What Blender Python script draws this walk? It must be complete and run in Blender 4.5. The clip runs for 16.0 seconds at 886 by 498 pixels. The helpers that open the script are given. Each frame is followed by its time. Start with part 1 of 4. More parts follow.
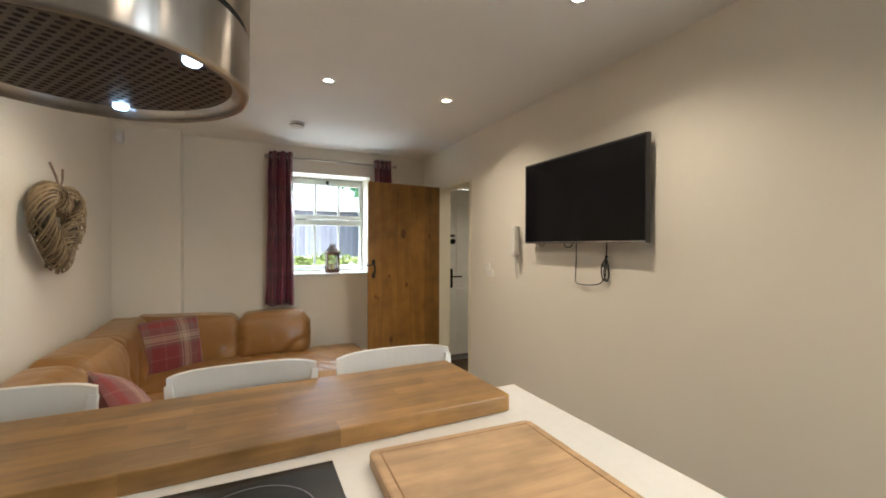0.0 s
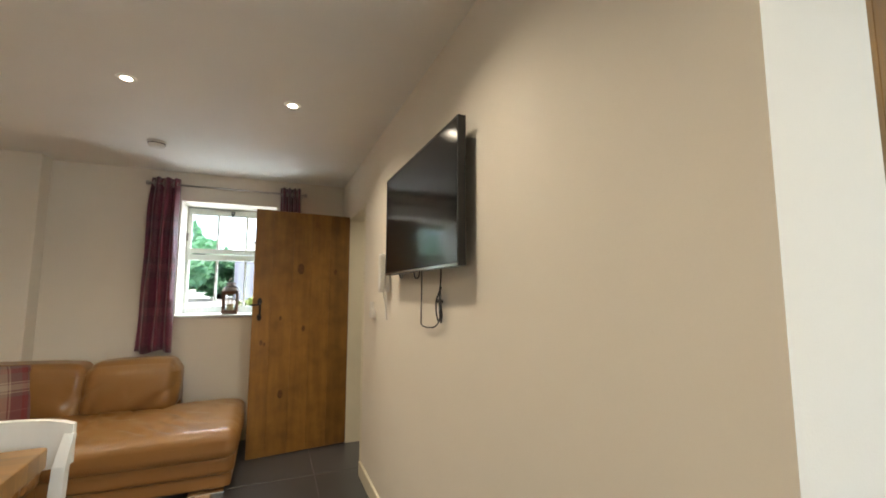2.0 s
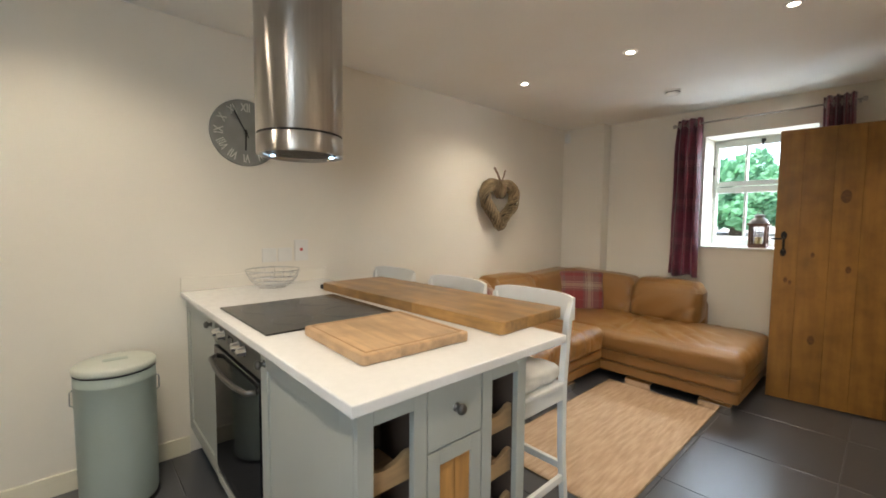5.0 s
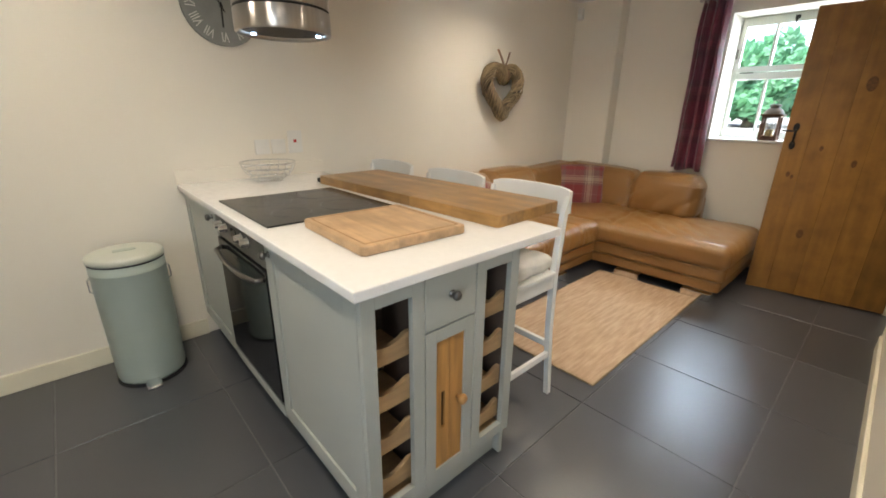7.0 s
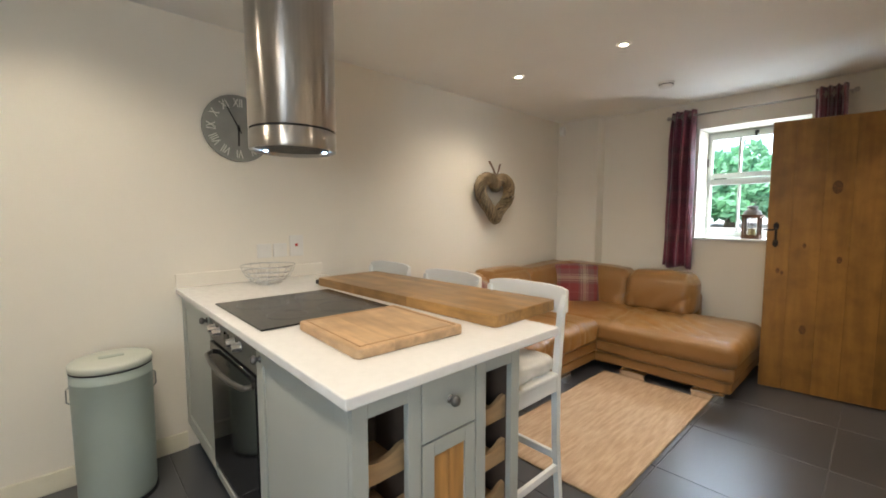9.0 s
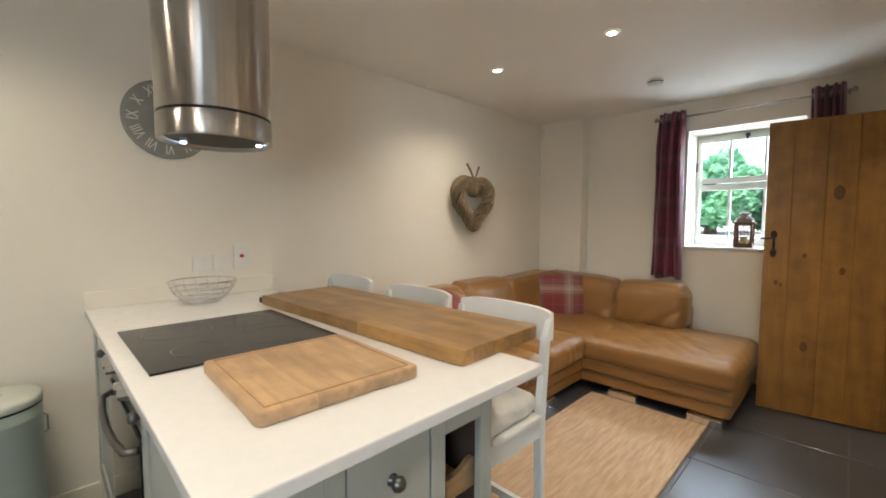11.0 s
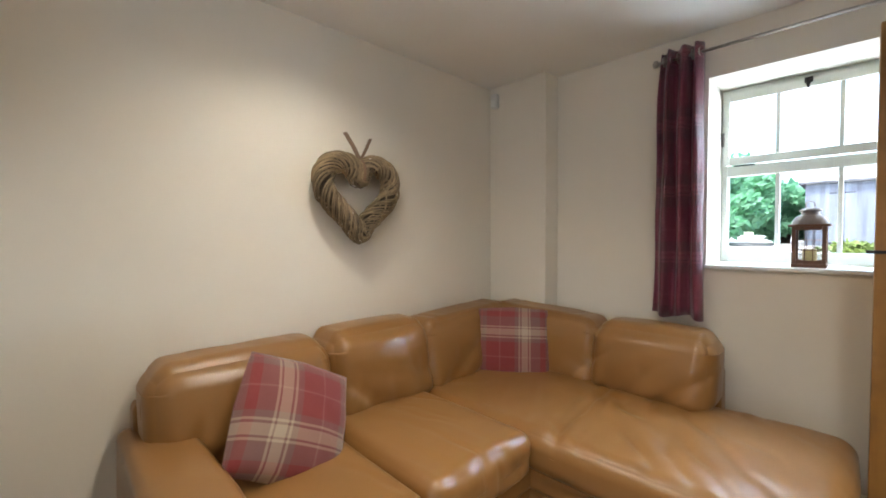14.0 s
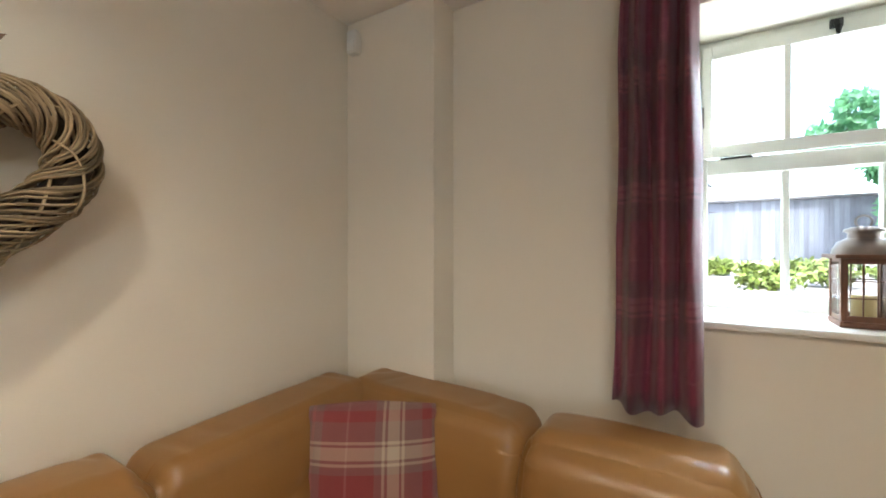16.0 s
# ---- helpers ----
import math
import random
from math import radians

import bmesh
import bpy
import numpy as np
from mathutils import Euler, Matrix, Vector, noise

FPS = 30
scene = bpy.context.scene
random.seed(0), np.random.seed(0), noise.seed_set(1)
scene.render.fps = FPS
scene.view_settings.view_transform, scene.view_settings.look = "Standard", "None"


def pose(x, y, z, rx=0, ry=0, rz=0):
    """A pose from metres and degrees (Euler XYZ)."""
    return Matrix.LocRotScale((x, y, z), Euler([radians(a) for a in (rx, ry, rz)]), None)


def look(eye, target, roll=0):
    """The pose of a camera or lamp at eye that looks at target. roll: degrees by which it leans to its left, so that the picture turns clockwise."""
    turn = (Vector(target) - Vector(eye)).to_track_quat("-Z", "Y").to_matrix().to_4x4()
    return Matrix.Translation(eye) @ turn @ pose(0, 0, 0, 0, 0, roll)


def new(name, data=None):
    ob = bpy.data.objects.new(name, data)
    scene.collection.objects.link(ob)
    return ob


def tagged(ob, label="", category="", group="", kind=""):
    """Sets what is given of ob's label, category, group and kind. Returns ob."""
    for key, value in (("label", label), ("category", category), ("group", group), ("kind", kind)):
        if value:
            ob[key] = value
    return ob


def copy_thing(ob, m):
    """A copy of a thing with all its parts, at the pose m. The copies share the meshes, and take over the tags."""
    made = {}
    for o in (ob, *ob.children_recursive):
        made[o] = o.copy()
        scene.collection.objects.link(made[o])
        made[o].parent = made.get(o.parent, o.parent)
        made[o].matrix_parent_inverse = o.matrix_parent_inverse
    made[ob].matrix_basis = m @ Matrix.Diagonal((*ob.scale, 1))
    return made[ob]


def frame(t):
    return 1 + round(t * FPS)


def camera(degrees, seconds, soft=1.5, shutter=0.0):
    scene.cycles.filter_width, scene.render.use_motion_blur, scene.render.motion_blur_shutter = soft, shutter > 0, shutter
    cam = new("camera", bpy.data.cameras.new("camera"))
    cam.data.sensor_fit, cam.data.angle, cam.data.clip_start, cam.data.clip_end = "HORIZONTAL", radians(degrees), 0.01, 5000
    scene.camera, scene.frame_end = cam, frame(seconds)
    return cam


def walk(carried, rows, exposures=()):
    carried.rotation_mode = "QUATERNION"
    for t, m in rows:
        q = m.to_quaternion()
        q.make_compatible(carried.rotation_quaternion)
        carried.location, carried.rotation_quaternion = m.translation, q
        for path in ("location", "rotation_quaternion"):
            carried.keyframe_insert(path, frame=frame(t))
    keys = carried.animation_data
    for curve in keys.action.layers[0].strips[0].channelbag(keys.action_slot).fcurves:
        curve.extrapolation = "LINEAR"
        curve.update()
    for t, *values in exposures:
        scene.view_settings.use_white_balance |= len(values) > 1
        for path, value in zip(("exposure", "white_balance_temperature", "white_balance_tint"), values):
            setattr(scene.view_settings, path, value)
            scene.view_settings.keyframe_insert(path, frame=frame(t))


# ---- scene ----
cam = camera(94.8, 16.0, soft=1.8)
PATH = [
    (0, (1.031, -4.267, 1.379), (1.879, -2.456, 1.366), 0.2),
    (0.5, (1.228, -4.219, 1.373), (2.174, -2.459, 1.459), 0.1),
    (1, (1.49, -4.196, 1.296), (2.469, -2.459, 1.461), 0.1),
    (1.5, (1.842, -4.17, 1.294), (2.804, -2.428, 1.489), -0.1),
    (2, (2.147, -4.16, 1.316), (2.915, -2.325, 1.521), 0.1),
    (2.5, (2.325, -4.086, 1.303), (2.559, -2.111, 1.514), 0.3),
    (3, (2.409, -4.102, 1.302), (1.853, -2.192, 1.511), 0.5),
    (3.5, (2.514, -4.247, 1.294), (1.324, -2.651, 1.487), 0.5),
    (4, (2.572, -4.334, 1.292), (1.141, -2.941, 1.411), 0.5),
    (4.5, (2.59, -4.367, 1.296), (1.115, -3.016, 1.295), 0.5),
    (5, (2.588, -4.386, 1.302), (1.113, -3.042, 1.17), 0.5),
    (5.2, (2.582, -4.384, 1.297), (1.114, -3.04, 1.105), 0.5),
    (7.3, (2.602, -4.381, 1.302), (1.209, -3.102, 0.65), 0.7),
    (7.5, (2.62, -4.376, 1.305), (1.213, -3.097, 0.685), 0.6),
    (8, (2.6, -4.382, 1.298), (1.164, -3.071, 0.829), 0.4),
    (8.5, (2.596, -4.381, 1.303), (1.131, -3.045, 1.043), 0.3),
    (8.7, (2.604, -4.383, 1.302), (1.129, -3.044, 1.122), 0.2),
    (11, (2.432, -4.104, 1.304), (1.021, -2.692, 1.176), 0.1),
    (11.5, (2.324, -3.856, 1.294), (0.981, -2.379, 1.175), -0.1),
    (12, (2.179, -3.561, 1.276), (0.899, -2.028, 1.177), 0.0),
    (12.5, (2.088, -3.284, 1.26), (0.823, -1.737, 1.176), 0.0),
    (13, (2.045, -3.07, 1.253), (0.741, -1.554, 1.181), -0.3),
    (13.5, (2.0, -2.848, 1.234), (0.626, -1.397, 1.168), -0.3),
    (14, (1.979, -2.588, 1.264), (0.545, -1.195, 1.201), -0.3),
    (14.5, (1.785, -2.41, 1.292), (0.363, -1.005, 1.225), -0.4),
    (15, (1.568, -2.201, 1.297), (0.189, -0.754, 1.226), -0.5),
    (15.5, (1.398, -1.89, 1.301), (0.15, -0.329, 1.237), -0.6),
    (16, (1.374, -1.537, 1.33), (0.322, 0.164, 1.327), -0.0),
]
walk(cam, [(t, look(eye, target, roll)) for t, eye, target, roll in PATH],
     exposures=[(0, 2.90, 6710, 10), (0.5, 2.90, 6710, 10), (1.5, 2.96, 6760, 10), (2.0, 2.88, 7060, 10), (2.5, 2.65, 8560, 18), (3.0, 2.86, 6810, 10), (3.5, 2.88, 6610, 10),
                (5, 2.97, 6780, 10), (8, 3.04, 6710, 10), (11, 2.94, 6660, 10), (12.5, 3.04, 6360, 10), (14, 3.06, 6330, 10), (15, 3.08, 6610, 10), (16, 3.22, 6740, 10)])

# ---- world and lights ----
world = bpy.data.worlds.new("sky")
scene.world = world
world.use_nodes = True
wn = world.node_tree
sky = wn.nodes.new("ShaderNodeTexSky")
sky.sky_type = "NISHITA"
sky.sun_disc = False
sky.sun_elevation, sky.sun_rotation = radians(48), radians(200)
wn.nodes["Background"].inputs["Strength"].default_value = 0.15
wn.links.new(sky.outputs["Color"], wn.nodes["Background"].inputs["Color"])


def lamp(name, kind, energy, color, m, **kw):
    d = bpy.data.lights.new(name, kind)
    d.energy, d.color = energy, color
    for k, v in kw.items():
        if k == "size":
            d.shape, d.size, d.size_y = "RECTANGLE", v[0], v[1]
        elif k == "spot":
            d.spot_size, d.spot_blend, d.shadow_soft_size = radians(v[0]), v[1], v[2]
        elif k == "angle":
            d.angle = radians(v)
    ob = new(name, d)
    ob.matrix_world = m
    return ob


lamp("sun", "SUN", 2.4, (0.95, 0.97, 1.0), look((0, 0, 20), (1.5, 8, 0)), angle=10)
CEIL = 2.365
WARM = (1.0, 0.89, 0.73)
# The last, over the hall, is unseen and added to light that space.
DOWNLIGHTS = [(0.64, -1.78), (1.44, -1.78), (2.215, -1.78), (2.2, -3.03), (0.66, -4.45), (1.44, -4.45), (2.2, -4.45), (3.5, -0.8)]
for px, py in DOWNLIGHTS:
    lamp("downlight_beam", "SPOT", 5.4, WARM, look((px, py, CEIL - 0.012), (px, py, 0)), spot=(142, 0.85, 0.03))
# Added fill lamp, out of view above the window head, standing in for skylight.
lamp("window_sky_fill", "AREA", 32, (0.70, 0.85, 1.0), look((1.775, 1.0, 2.66), (1.775, -1.6, 1.0)), size=(2.4, 0.55))
# Second added lamp, out of sight to the east, brightens the west wall.
lamp("window_side_sky_fill", "AREA", 12, (0.74, 0.87, 1.0), look((3.2, 1.3, 1.95), (0.2, -1.3, 1.0)), size=(0.8, 1.2))
# unseen lamp added as daylight thrown up from the pale yard to the ceiling
lamp("yard_bounce_fill", "AREA", 0.9, (0.70, 0.85, 1.0), look((1.775, 0.72, 0.93), (1.775, -1.1, 2.4)), size=(0.9, 0.3))
lamp("kitchen_window_daylight", "AREA", 3.0, (0.68, 0.84, 1.0), look((3.6, -6.28, 1.5), (3.2, -3, 1.3)), size=(1.1, 1.1))


# ---- materials ----
def mat(name, color, rough=0.6, metal=0.0, var=0.12, scale=6.0, bump=0.1, bscale=120.0, stretch=(1, 1, 1), coat=0.0, rand=0.0, color2=None, rvar=0.1):
    """Two scales of colour variation, fine relief and uneven gloss."""
    m = bpy.data.materials.new(name)
    m.use_nodes = True
    nt = m.node_tree
    b = nt.nodes["Principled BSDF"]
    b.inputs["Metallic"].default_value = metal
    b.inputs["Coat Weight"].default_value = coat
    tc = nt.nodes.new("ShaderNodeTexCoord")
    mp = nt.nodes.new("ShaderNodeMapping")
    mp.inputs["Scale"].default_value = stretch
    nt.links.new(tc.outputs["Object"], mp.inputs["Vector"])
    vec = mp.outputs["Vector"]
    if rand:
        oi = nt.nodes.new("ShaderNodeObjectInfo")
        ad = nt.nodes.new("ShaderNodeVectorMath")
        ad.operation = "MULTIPLY_ADD"
        cm = nt.nodes.new("ShaderNodeCombineXYZ")
        nt.links.new(oi.outputs["Random"], cm.inputs[0])
        nt.links.new(oi.outputs["Random"], cm.inputs[1])
        nt.links.new(cm.outputs[0], ad.inputs[0])
        ad.inputs[1].default_value = (37, 53, 0)
        nt.links.new(vec, ad.inputs[2])
        vec = ad.outputs[0]
    n1 = nt.nodes.new("ShaderNodeTexNoise")
    n1.inputs["Scale"].default_value, n1.inputs["Detail"].default_value = scale, 4
    n2 = nt.nodes.new("ShaderNodeTexNoise")
    n2.inputs["Scale"].default_value, n2.inputs["Detail"].default_value = bscale, 3
    nt.links.new(vec, n1.inputs["Vector"])
    nt.links.new(vec, n2.inputs["Vector"])
    mix = nt.nodes.new("ShaderNodeMix")
    mix.data_type = "RGBA"
    c2 = color2 or tuple(c * (1 - 2.2 * var) for c in color)
    mix.inputs["A"].default_value = (*c2, 1)
    mix.inputs["B"].default_value = (*color, 1)
    rp = nt.nodes.new("ShaderNodeMapRange")
    rp.inputs["From Min"].default_value, rp.inputs["From Max"].default_value = 0.3, 0.68
    nt.links.new(n1.outputs["Fac"], rp.inputs["Value"])
    nt.links.new(rp.outputs[0], mix.inputs["Factor"])
    col = mix.outputs["Result"]
    hs = nt.nodes.new("ShaderNodeHueSaturation")
    mr = nt.nodes.new("ShaderNodeMapRange")
    mr.inputs["To Min"].default_value, mr.inputs["To Max"].default_value = 1 - var * 0.6, 1 + var * 0.6
    nt.links.new(n2.outputs["Fac"], mr.inputs["Value"])
    val = mr.outputs[0]
    if rand:
        m2 = nt.nodes.new("ShaderNodeMath")
        m2.operation = "MULTIPLY"
        mr2 = nt.nodes.new("ShaderNodeMapRange")
        mr2.inputs["To Min"].default_value, mr2.inputs["To Max"].default_value = 1 - rand, 1 + rand
        nt.links.new(oi.outputs["Random"], mr2.inputs["Value"])
        nt.links.new(mr2.outputs[0], m2.inputs[0])
        nt.links.new(val, m2.inputs[1])
        val = m2.outputs[0]
    nt.links.new(val, hs.inputs["Value"])
    nt.links.new(col, hs.inputs["Color"])
    nt.links.new(hs.outputs[0], b.inputs["Base Color"])
    rr = nt.nodes.new("ShaderNodeMapRange")
    rr.inputs["To Min"].default_value, rr.inputs["To Max"].default_value = max(0.02, rough - rvar), min(1, rough + rvar)
    nt.links.new(n1.outputs["Fac"], rr.inputs["Value"])
    nt.links.new(rr.outputs[0], b.inputs["Roughness"])
    if bump:
        bp = nt.nodes.new("ShaderNodeBump")
        bp.inputs["Strength"].default_value, bp.inputs["Distance"].default_value = bump, 0.002
        nt.links.new(n2.outputs["Fac"], bp.inputs["Height"])
        nt.links.new(bp.outputs[0], b.inputs["Normal"])
    return m


def glow(name, color, strength):
    m = bpy.data.materials.new(name)
    m.use_nodes = True
    b = m.node_tree.nodes["Principled BSDF"]
    b.inputs["Emission Color"].default_value = (*color, 1)
    b.inputs["Emission Strength"].default_value = strength
    b.inputs["Base Color"].default_value = (0.8, 0.8, 0.8, 1)
    return m


def plaid(name, base, dark, light, period, ax=("X", "Z"), rough=0.9, bands=None, shift=0.37):
    """Woven check: overlapping warp and weft bands."""
    m = mat(name, base, rough, 0, 0.1, 60, 0.5, 700)
    nt = m.node_tree
    b = nt.nodes["Principled BSDF"]
    b.inputs["Sheen Weight"].default_value = 0.25
    tc = nt.nodes.new("ShaderNodeTexCoord")
    sp = nt.nodes.new("ShaderNodeSeparateXYZ")
    nt.links.new(tc.outputs["Object"], sp.inputs[0])
    prev = None
    for k in ax:
        mu = nt.nodes.new("ShaderNodeMath")
        mu.operation = "MULTIPLY_ADD"
        mu.inputs[1].default_value, mu.inputs[2].default_value = 1 / period, shift
        nt.links.new(sp.outputs[k], mu.inputs[0])
        fr = nt.nodes.new("ShaderNodeMath")
        fr.operation = "FRACT"
        nt.links.new(mu.outputs[0], fr.inputs[0])
        rp = nt.nodes.new("ShaderNodeValToRGB")
        cr = rp.color_ramp
        cr.interpolation = "CONSTANT"
        stops = bands or [(0.0, base), (0.30, dark), (0.46, light), (0.485, dark), (0.51, light), (0.56, base), (0.585, light), (0.63, dark), (0.78, base), (0.95, light), (0.965, base)]
        cr.elements[0].color, cr.elements[1].color = (*stops[0][1], 1), (*stops[-1][1], 1)
        cr.elements[1].position = 1.0
        for p, c in stops[1:]:
            e = cr.elements.new(p)
            e.color = (*c, 1)
        nt.links.new(fr.outputs[0], rp.inputs[0])
        if prev is None:
            prev = rp.outputs[0]
        else:
            mx = nt.nodes.new("ShaderNodeMix")
            mx.data_type = "RGBA"
            mx.inputs["Factor"].default_value = 0.5
            nt.links.new(prev, mx.inputs["A"])
            nt.links.new(rp.outputs[0], mx.inputs["B"])
            prev = mx.outputs["Result"]
    hs = [n for n in nt.nodes if n.bl_idname == "ShaderNodeHueSaturation"][0]
    nt.links.new(prev, hs.inputs["Color"])
    return m


M_WALL = mat("cream_wall_paint", (0.80, 0.747, 0.655), 0.75, var=0.02, scale=1.6, bump=0.12, bscale=220)
M_CEIL = mat("ceiling_paint", (0.86, 0.845, 0.81), 0.8, var=0.02, scale=1.5, bump=0.08, bscale=200)
M_TRIM = mat("satin_cream_paint", (0.78, 0.73, 0.58), 0.45, var=0.03, scale=5, bump=0.05)
M_WHITE = mat("white_gloss_paint", (0.80, 0.80, 0.77), 0.35, var=0.02, scale=8, bump=0.05)
M_SASH = mat("cream_white_joinery_paint", (0.64, 0.66, 0.60), 0.4, var=0.03, scale=8, bump=0.05)
M_TILE = mat("slate_grey_porcelain", (0.062, 0.064, 0.072), 0.29, var=0.06, scale=2.5, bump=0.10, bscale=90, rand=0.08, rvar=0.025)
M_TILE.node_tree.nodes["Principled BSDF"].inputs["Specular IOR Level"].default_value = 1.0
M_GROUT = mat("grey_grout", (0.19, 0.19, 0.19), 0.9, var=0.1, scale=30, bump=0.3)
M_OAK = mat("oiled_oak", (0.285, 0.135, 0.027), 0.45, var=0.10, scale=5, bump=0.2, bscale=60, stretch=(6, 6, 0.6), rand=0.17)
M_KNOT = mat("dark_knot_wood", (0.165, 0.066, 0.014), 0.55, var=0.25, scale=60, bump=0.2)
M_STAVE = mat("beech_butcher_block", (0.335, 0.182, 0.062), 0.33, var=0.13, scale=9, bump=0.02, bscale=90, stretch=(0.8, 7, 7), rand=0.24)
M_BOARD = mat("chopping_board_beech", (0.50, 0.325, 0.18), 0.5, var=0.12, scale=8, bump=0.15, bscale=80, stretch=(0.9, 6, 6), rand=0.13)
# Beech somewhat darker than the board, for its juice groove.
M_GROOVE = mat("darker_groove_beech", (0.35, 0.20, 0.095), 0.55, var=0.1, scale=20, bump=0.1)
M_RACK = mat("pale_pine", (0.50, 0.31, 0.15), 0.55, var=0.1, scale=9, bump=0.1, stretch=(6, 1, 6))
M_PANEL = mat("varnished_oak_panel", (0.50, 0.25, 0.075), 0.45, var=0.1, scale=8, bump=0.12, bscale=70, stretch=(6, 6, 0.8), rand=0.08)
M_CAB = mat("sage_grey_cabinet_paint", (0.40, 0.41, 0.37), 0.42, var=0.03, scale=4, bump=0.06)
M_DARKIN = mat("dark_cabinet_inside", (0.10, 0.065, 0.045), 0.7, var=0.1)
M_QUARTZ = mat("white_quartz", (0.74, 0.73, 0.715), 0.22, var=0.015, scale=40, bump=0.0, rvar=0.05)
M_LEATHER = mat("tan_leather", (0.268, 0.134, 0.043), 0.29, var=0.02, scale=3, bump=0.12, bscale=45, rvar=0.02)
M_CHROME = mat("chrome", (0.80, 0.80, 0.80), 0.12, 1.0, var=0.02, bump=0.0, rvar=0.04)
M_STEEL = mat("brushed_steel", (0.50, 0.47, 0.44), 0.30, 1.0, var=0.05, scale=14, bump=0.10, bscale=22, stretch=(7, 7, 0.05), rvar=0.05)
sb = M_STEEL.node_tree.nodes["Principled BSDF"]
sb.inputs["Anisotropic"].default_value = 1.0
sb.inputs["Anisotropic Rotation"].default_value = 0.25
tg = M_STEEL.node_tree.nodes.new("ShaderNodeTangent")
tg.direction_type, tg.axis = "RADIAL", "Z"
M_STEEL.node_tree.links.new(tg.outputs[0], sb.inputs["Tangent"])
M_MESH = mat("hood_filter_metal", (0.20, 0.185, 0.18), 0.45, 1.0, var=0.1, bump=0.05)
# Near-black colour that paints the shade inside holes, slots and gaps.
M_HOLESHADE = mat("hole_shade", (0.012, 0.011, 0.010), 0.8, bump=0)
M_BLACKGLASS = mat("black_glass", (0.008, 0.008, 0.009), 0.07, var=0.02, bump=0, rvar=0.03)
M_HOB = mat("hob_glass", (0.011, 0.011, 0.012), 0.18, var=0.05, scale=12, bump=0, rvar=0.06)
M_HOBMARK = mat("hob_marking_grey", (0.16, 0.16, 0.17), 0.4, bump=0)
M_BLACK = mat("black_plastic", (0.015, 0.015, 0.016), 0.45, var=0.05, bump=0.1)
M_SCREEN = mat("tv_screen", (0.006, 0.006, 0.007), 0.12, var=0.02, bump=0, rvar=0.03)
M_SCREEN.node_tree.nodes["Principled BSDF"].inputs["Specular IOR Level"].default_value = 0.3
M_IRON = mat("black_iron", (0.018, 0.017, 0.016), 0.5, 0.5, var=0.1, bump=0.2)
M_PEWTER = mat("pewter", (0.20, 0.19, 0.18), 0.35, 1.0, var=0.1, bump=0.1)
M_PLASTIC = mat("white_plastic", (0.76, 0.74, 0.70), 0.4, var=0.02, bump=0.02)
M_RED = mat("red_switch", (0.55, 0.02, 0.02), 0.4, bump=0)
M_BIN = mat("duck_egg_enamel", (0.40, 0.46, 0.41), 0.38, var=0.03, scale=5, bump=0.03)
M_BINLID = mat("pale_bin_lid", (0.55, 0.57, 0.50), 0.42, var=0.03, bump=0.03)
M_CLOCK = mat("slate_clock_face", (0.27, 0.27, 0.25), 0.6, var=0.08, scale=10, bump=0.1)
M_TWIG = mat("grey_brown_willow", (0.37, 0.27, 0.155), 0.7, var=0.16, scale=22, bump=0.5, bscale=160)
tn = M_TWIG.node_tree
t_hs = [n for n in tn.nodes if n.bl_idname == "ShaderNodeHueSaturation"][0]
t_geo = tn.nodes.new("ShaderNodeNewGeometry")
t_mr = tn.nodes.new("ShaderNodeMapRange")
t_mr.inputs["To Min"].default_value, t_mr.inputs["To Max"].default_value = 0.45, 1.15
tn.links.new(t_geo.outputs["Random Per Island"], t_mr.inputs["Value"])
tn.links.new(t_mr.outputs[0], t_hs.inputs["Value"])
# Very dark brown that paints the shade between the twigs.
M_TWIGSHADE = mat("willow_gap_shade", (0.07, 0.048, 0.03), 0.8, var=0.25, scale=30, bump=0.5)
M_RIBBON = mat("hessian_ribbon", (0.27, 0.17, 0.11), 0.85, var=0.15, bump=0.5, bscale=400)
M_JUTE = mat("jute_rug", (0.54, 0.385, 0.255), 0.95, var=0.10, scale=9, bump=0.9, bscale=110, stretch=(6, 0.7, 1), color2=(0.40, 0.265, 0.165))
M_JUTE2 = mat("jute_rug_border", (0.30, 0.22, 0.13), 0.95, var=0.15, scale=24, bump=0.9, bscale=260)
M_CURTAIN = plaid("plum_check_curtain", (0.155, 0.018, 0.045), (0.085, 0.024, 0.038), (0.23, 0.075, 0.10), 0.36, rough=0.40)
RED_, MAUVE_, CREAM_, PINK_ = (0.22, 0.032, 0.035), (0.18, 0.092, 0.085), (0.41, 0.33, 0.25), (0.29, 0.11, 0.10)
M_CUSHION = plaid("red_check_wool", RED_, MAUVE_, CREAM_, 0.46, shift=0.5,
                  bands=[(0.0, MAUVE_), (0.07, PINK_), (0.09, MAUVE_), (0.15, RED_), (0.325, PINK_), (0.34, RED_), (0.53, MAUVE_), (0.58, CREAM_), (0.60, MAUVE_), (0.62, CREAM_), (0.70, MAUVE_), (0.715, CREAM_), (0.735, MAUVE_), (0.86, RED_), (0.93, MAUVE_)])
M_LANTWOOD = mat("lantern_brown_wood", (0.16, 0.065, 0.03), 0.5, var=0.15, scale=20, bump=0.2, stretch=(6, 6, 1))
M_LANTROOF = mat("lantern_pewter_roof", (0.25, 0.21, 0.19), 0.38, 0.8, var=0.12, scale=14, bump=0.15)
M_CANDLE = mat("cream_candle", (0.75, 0.62, 0.30), 0.5, var=0.03, bump=0)
M_COIR = mat("coir_mat", (0.10, 0.065, 0.04), 0.95, var=0.2, scale=60, bump=0.8)
M_LED = glow("lamp_disc", (1.0, 0.90, 0.74), 7)
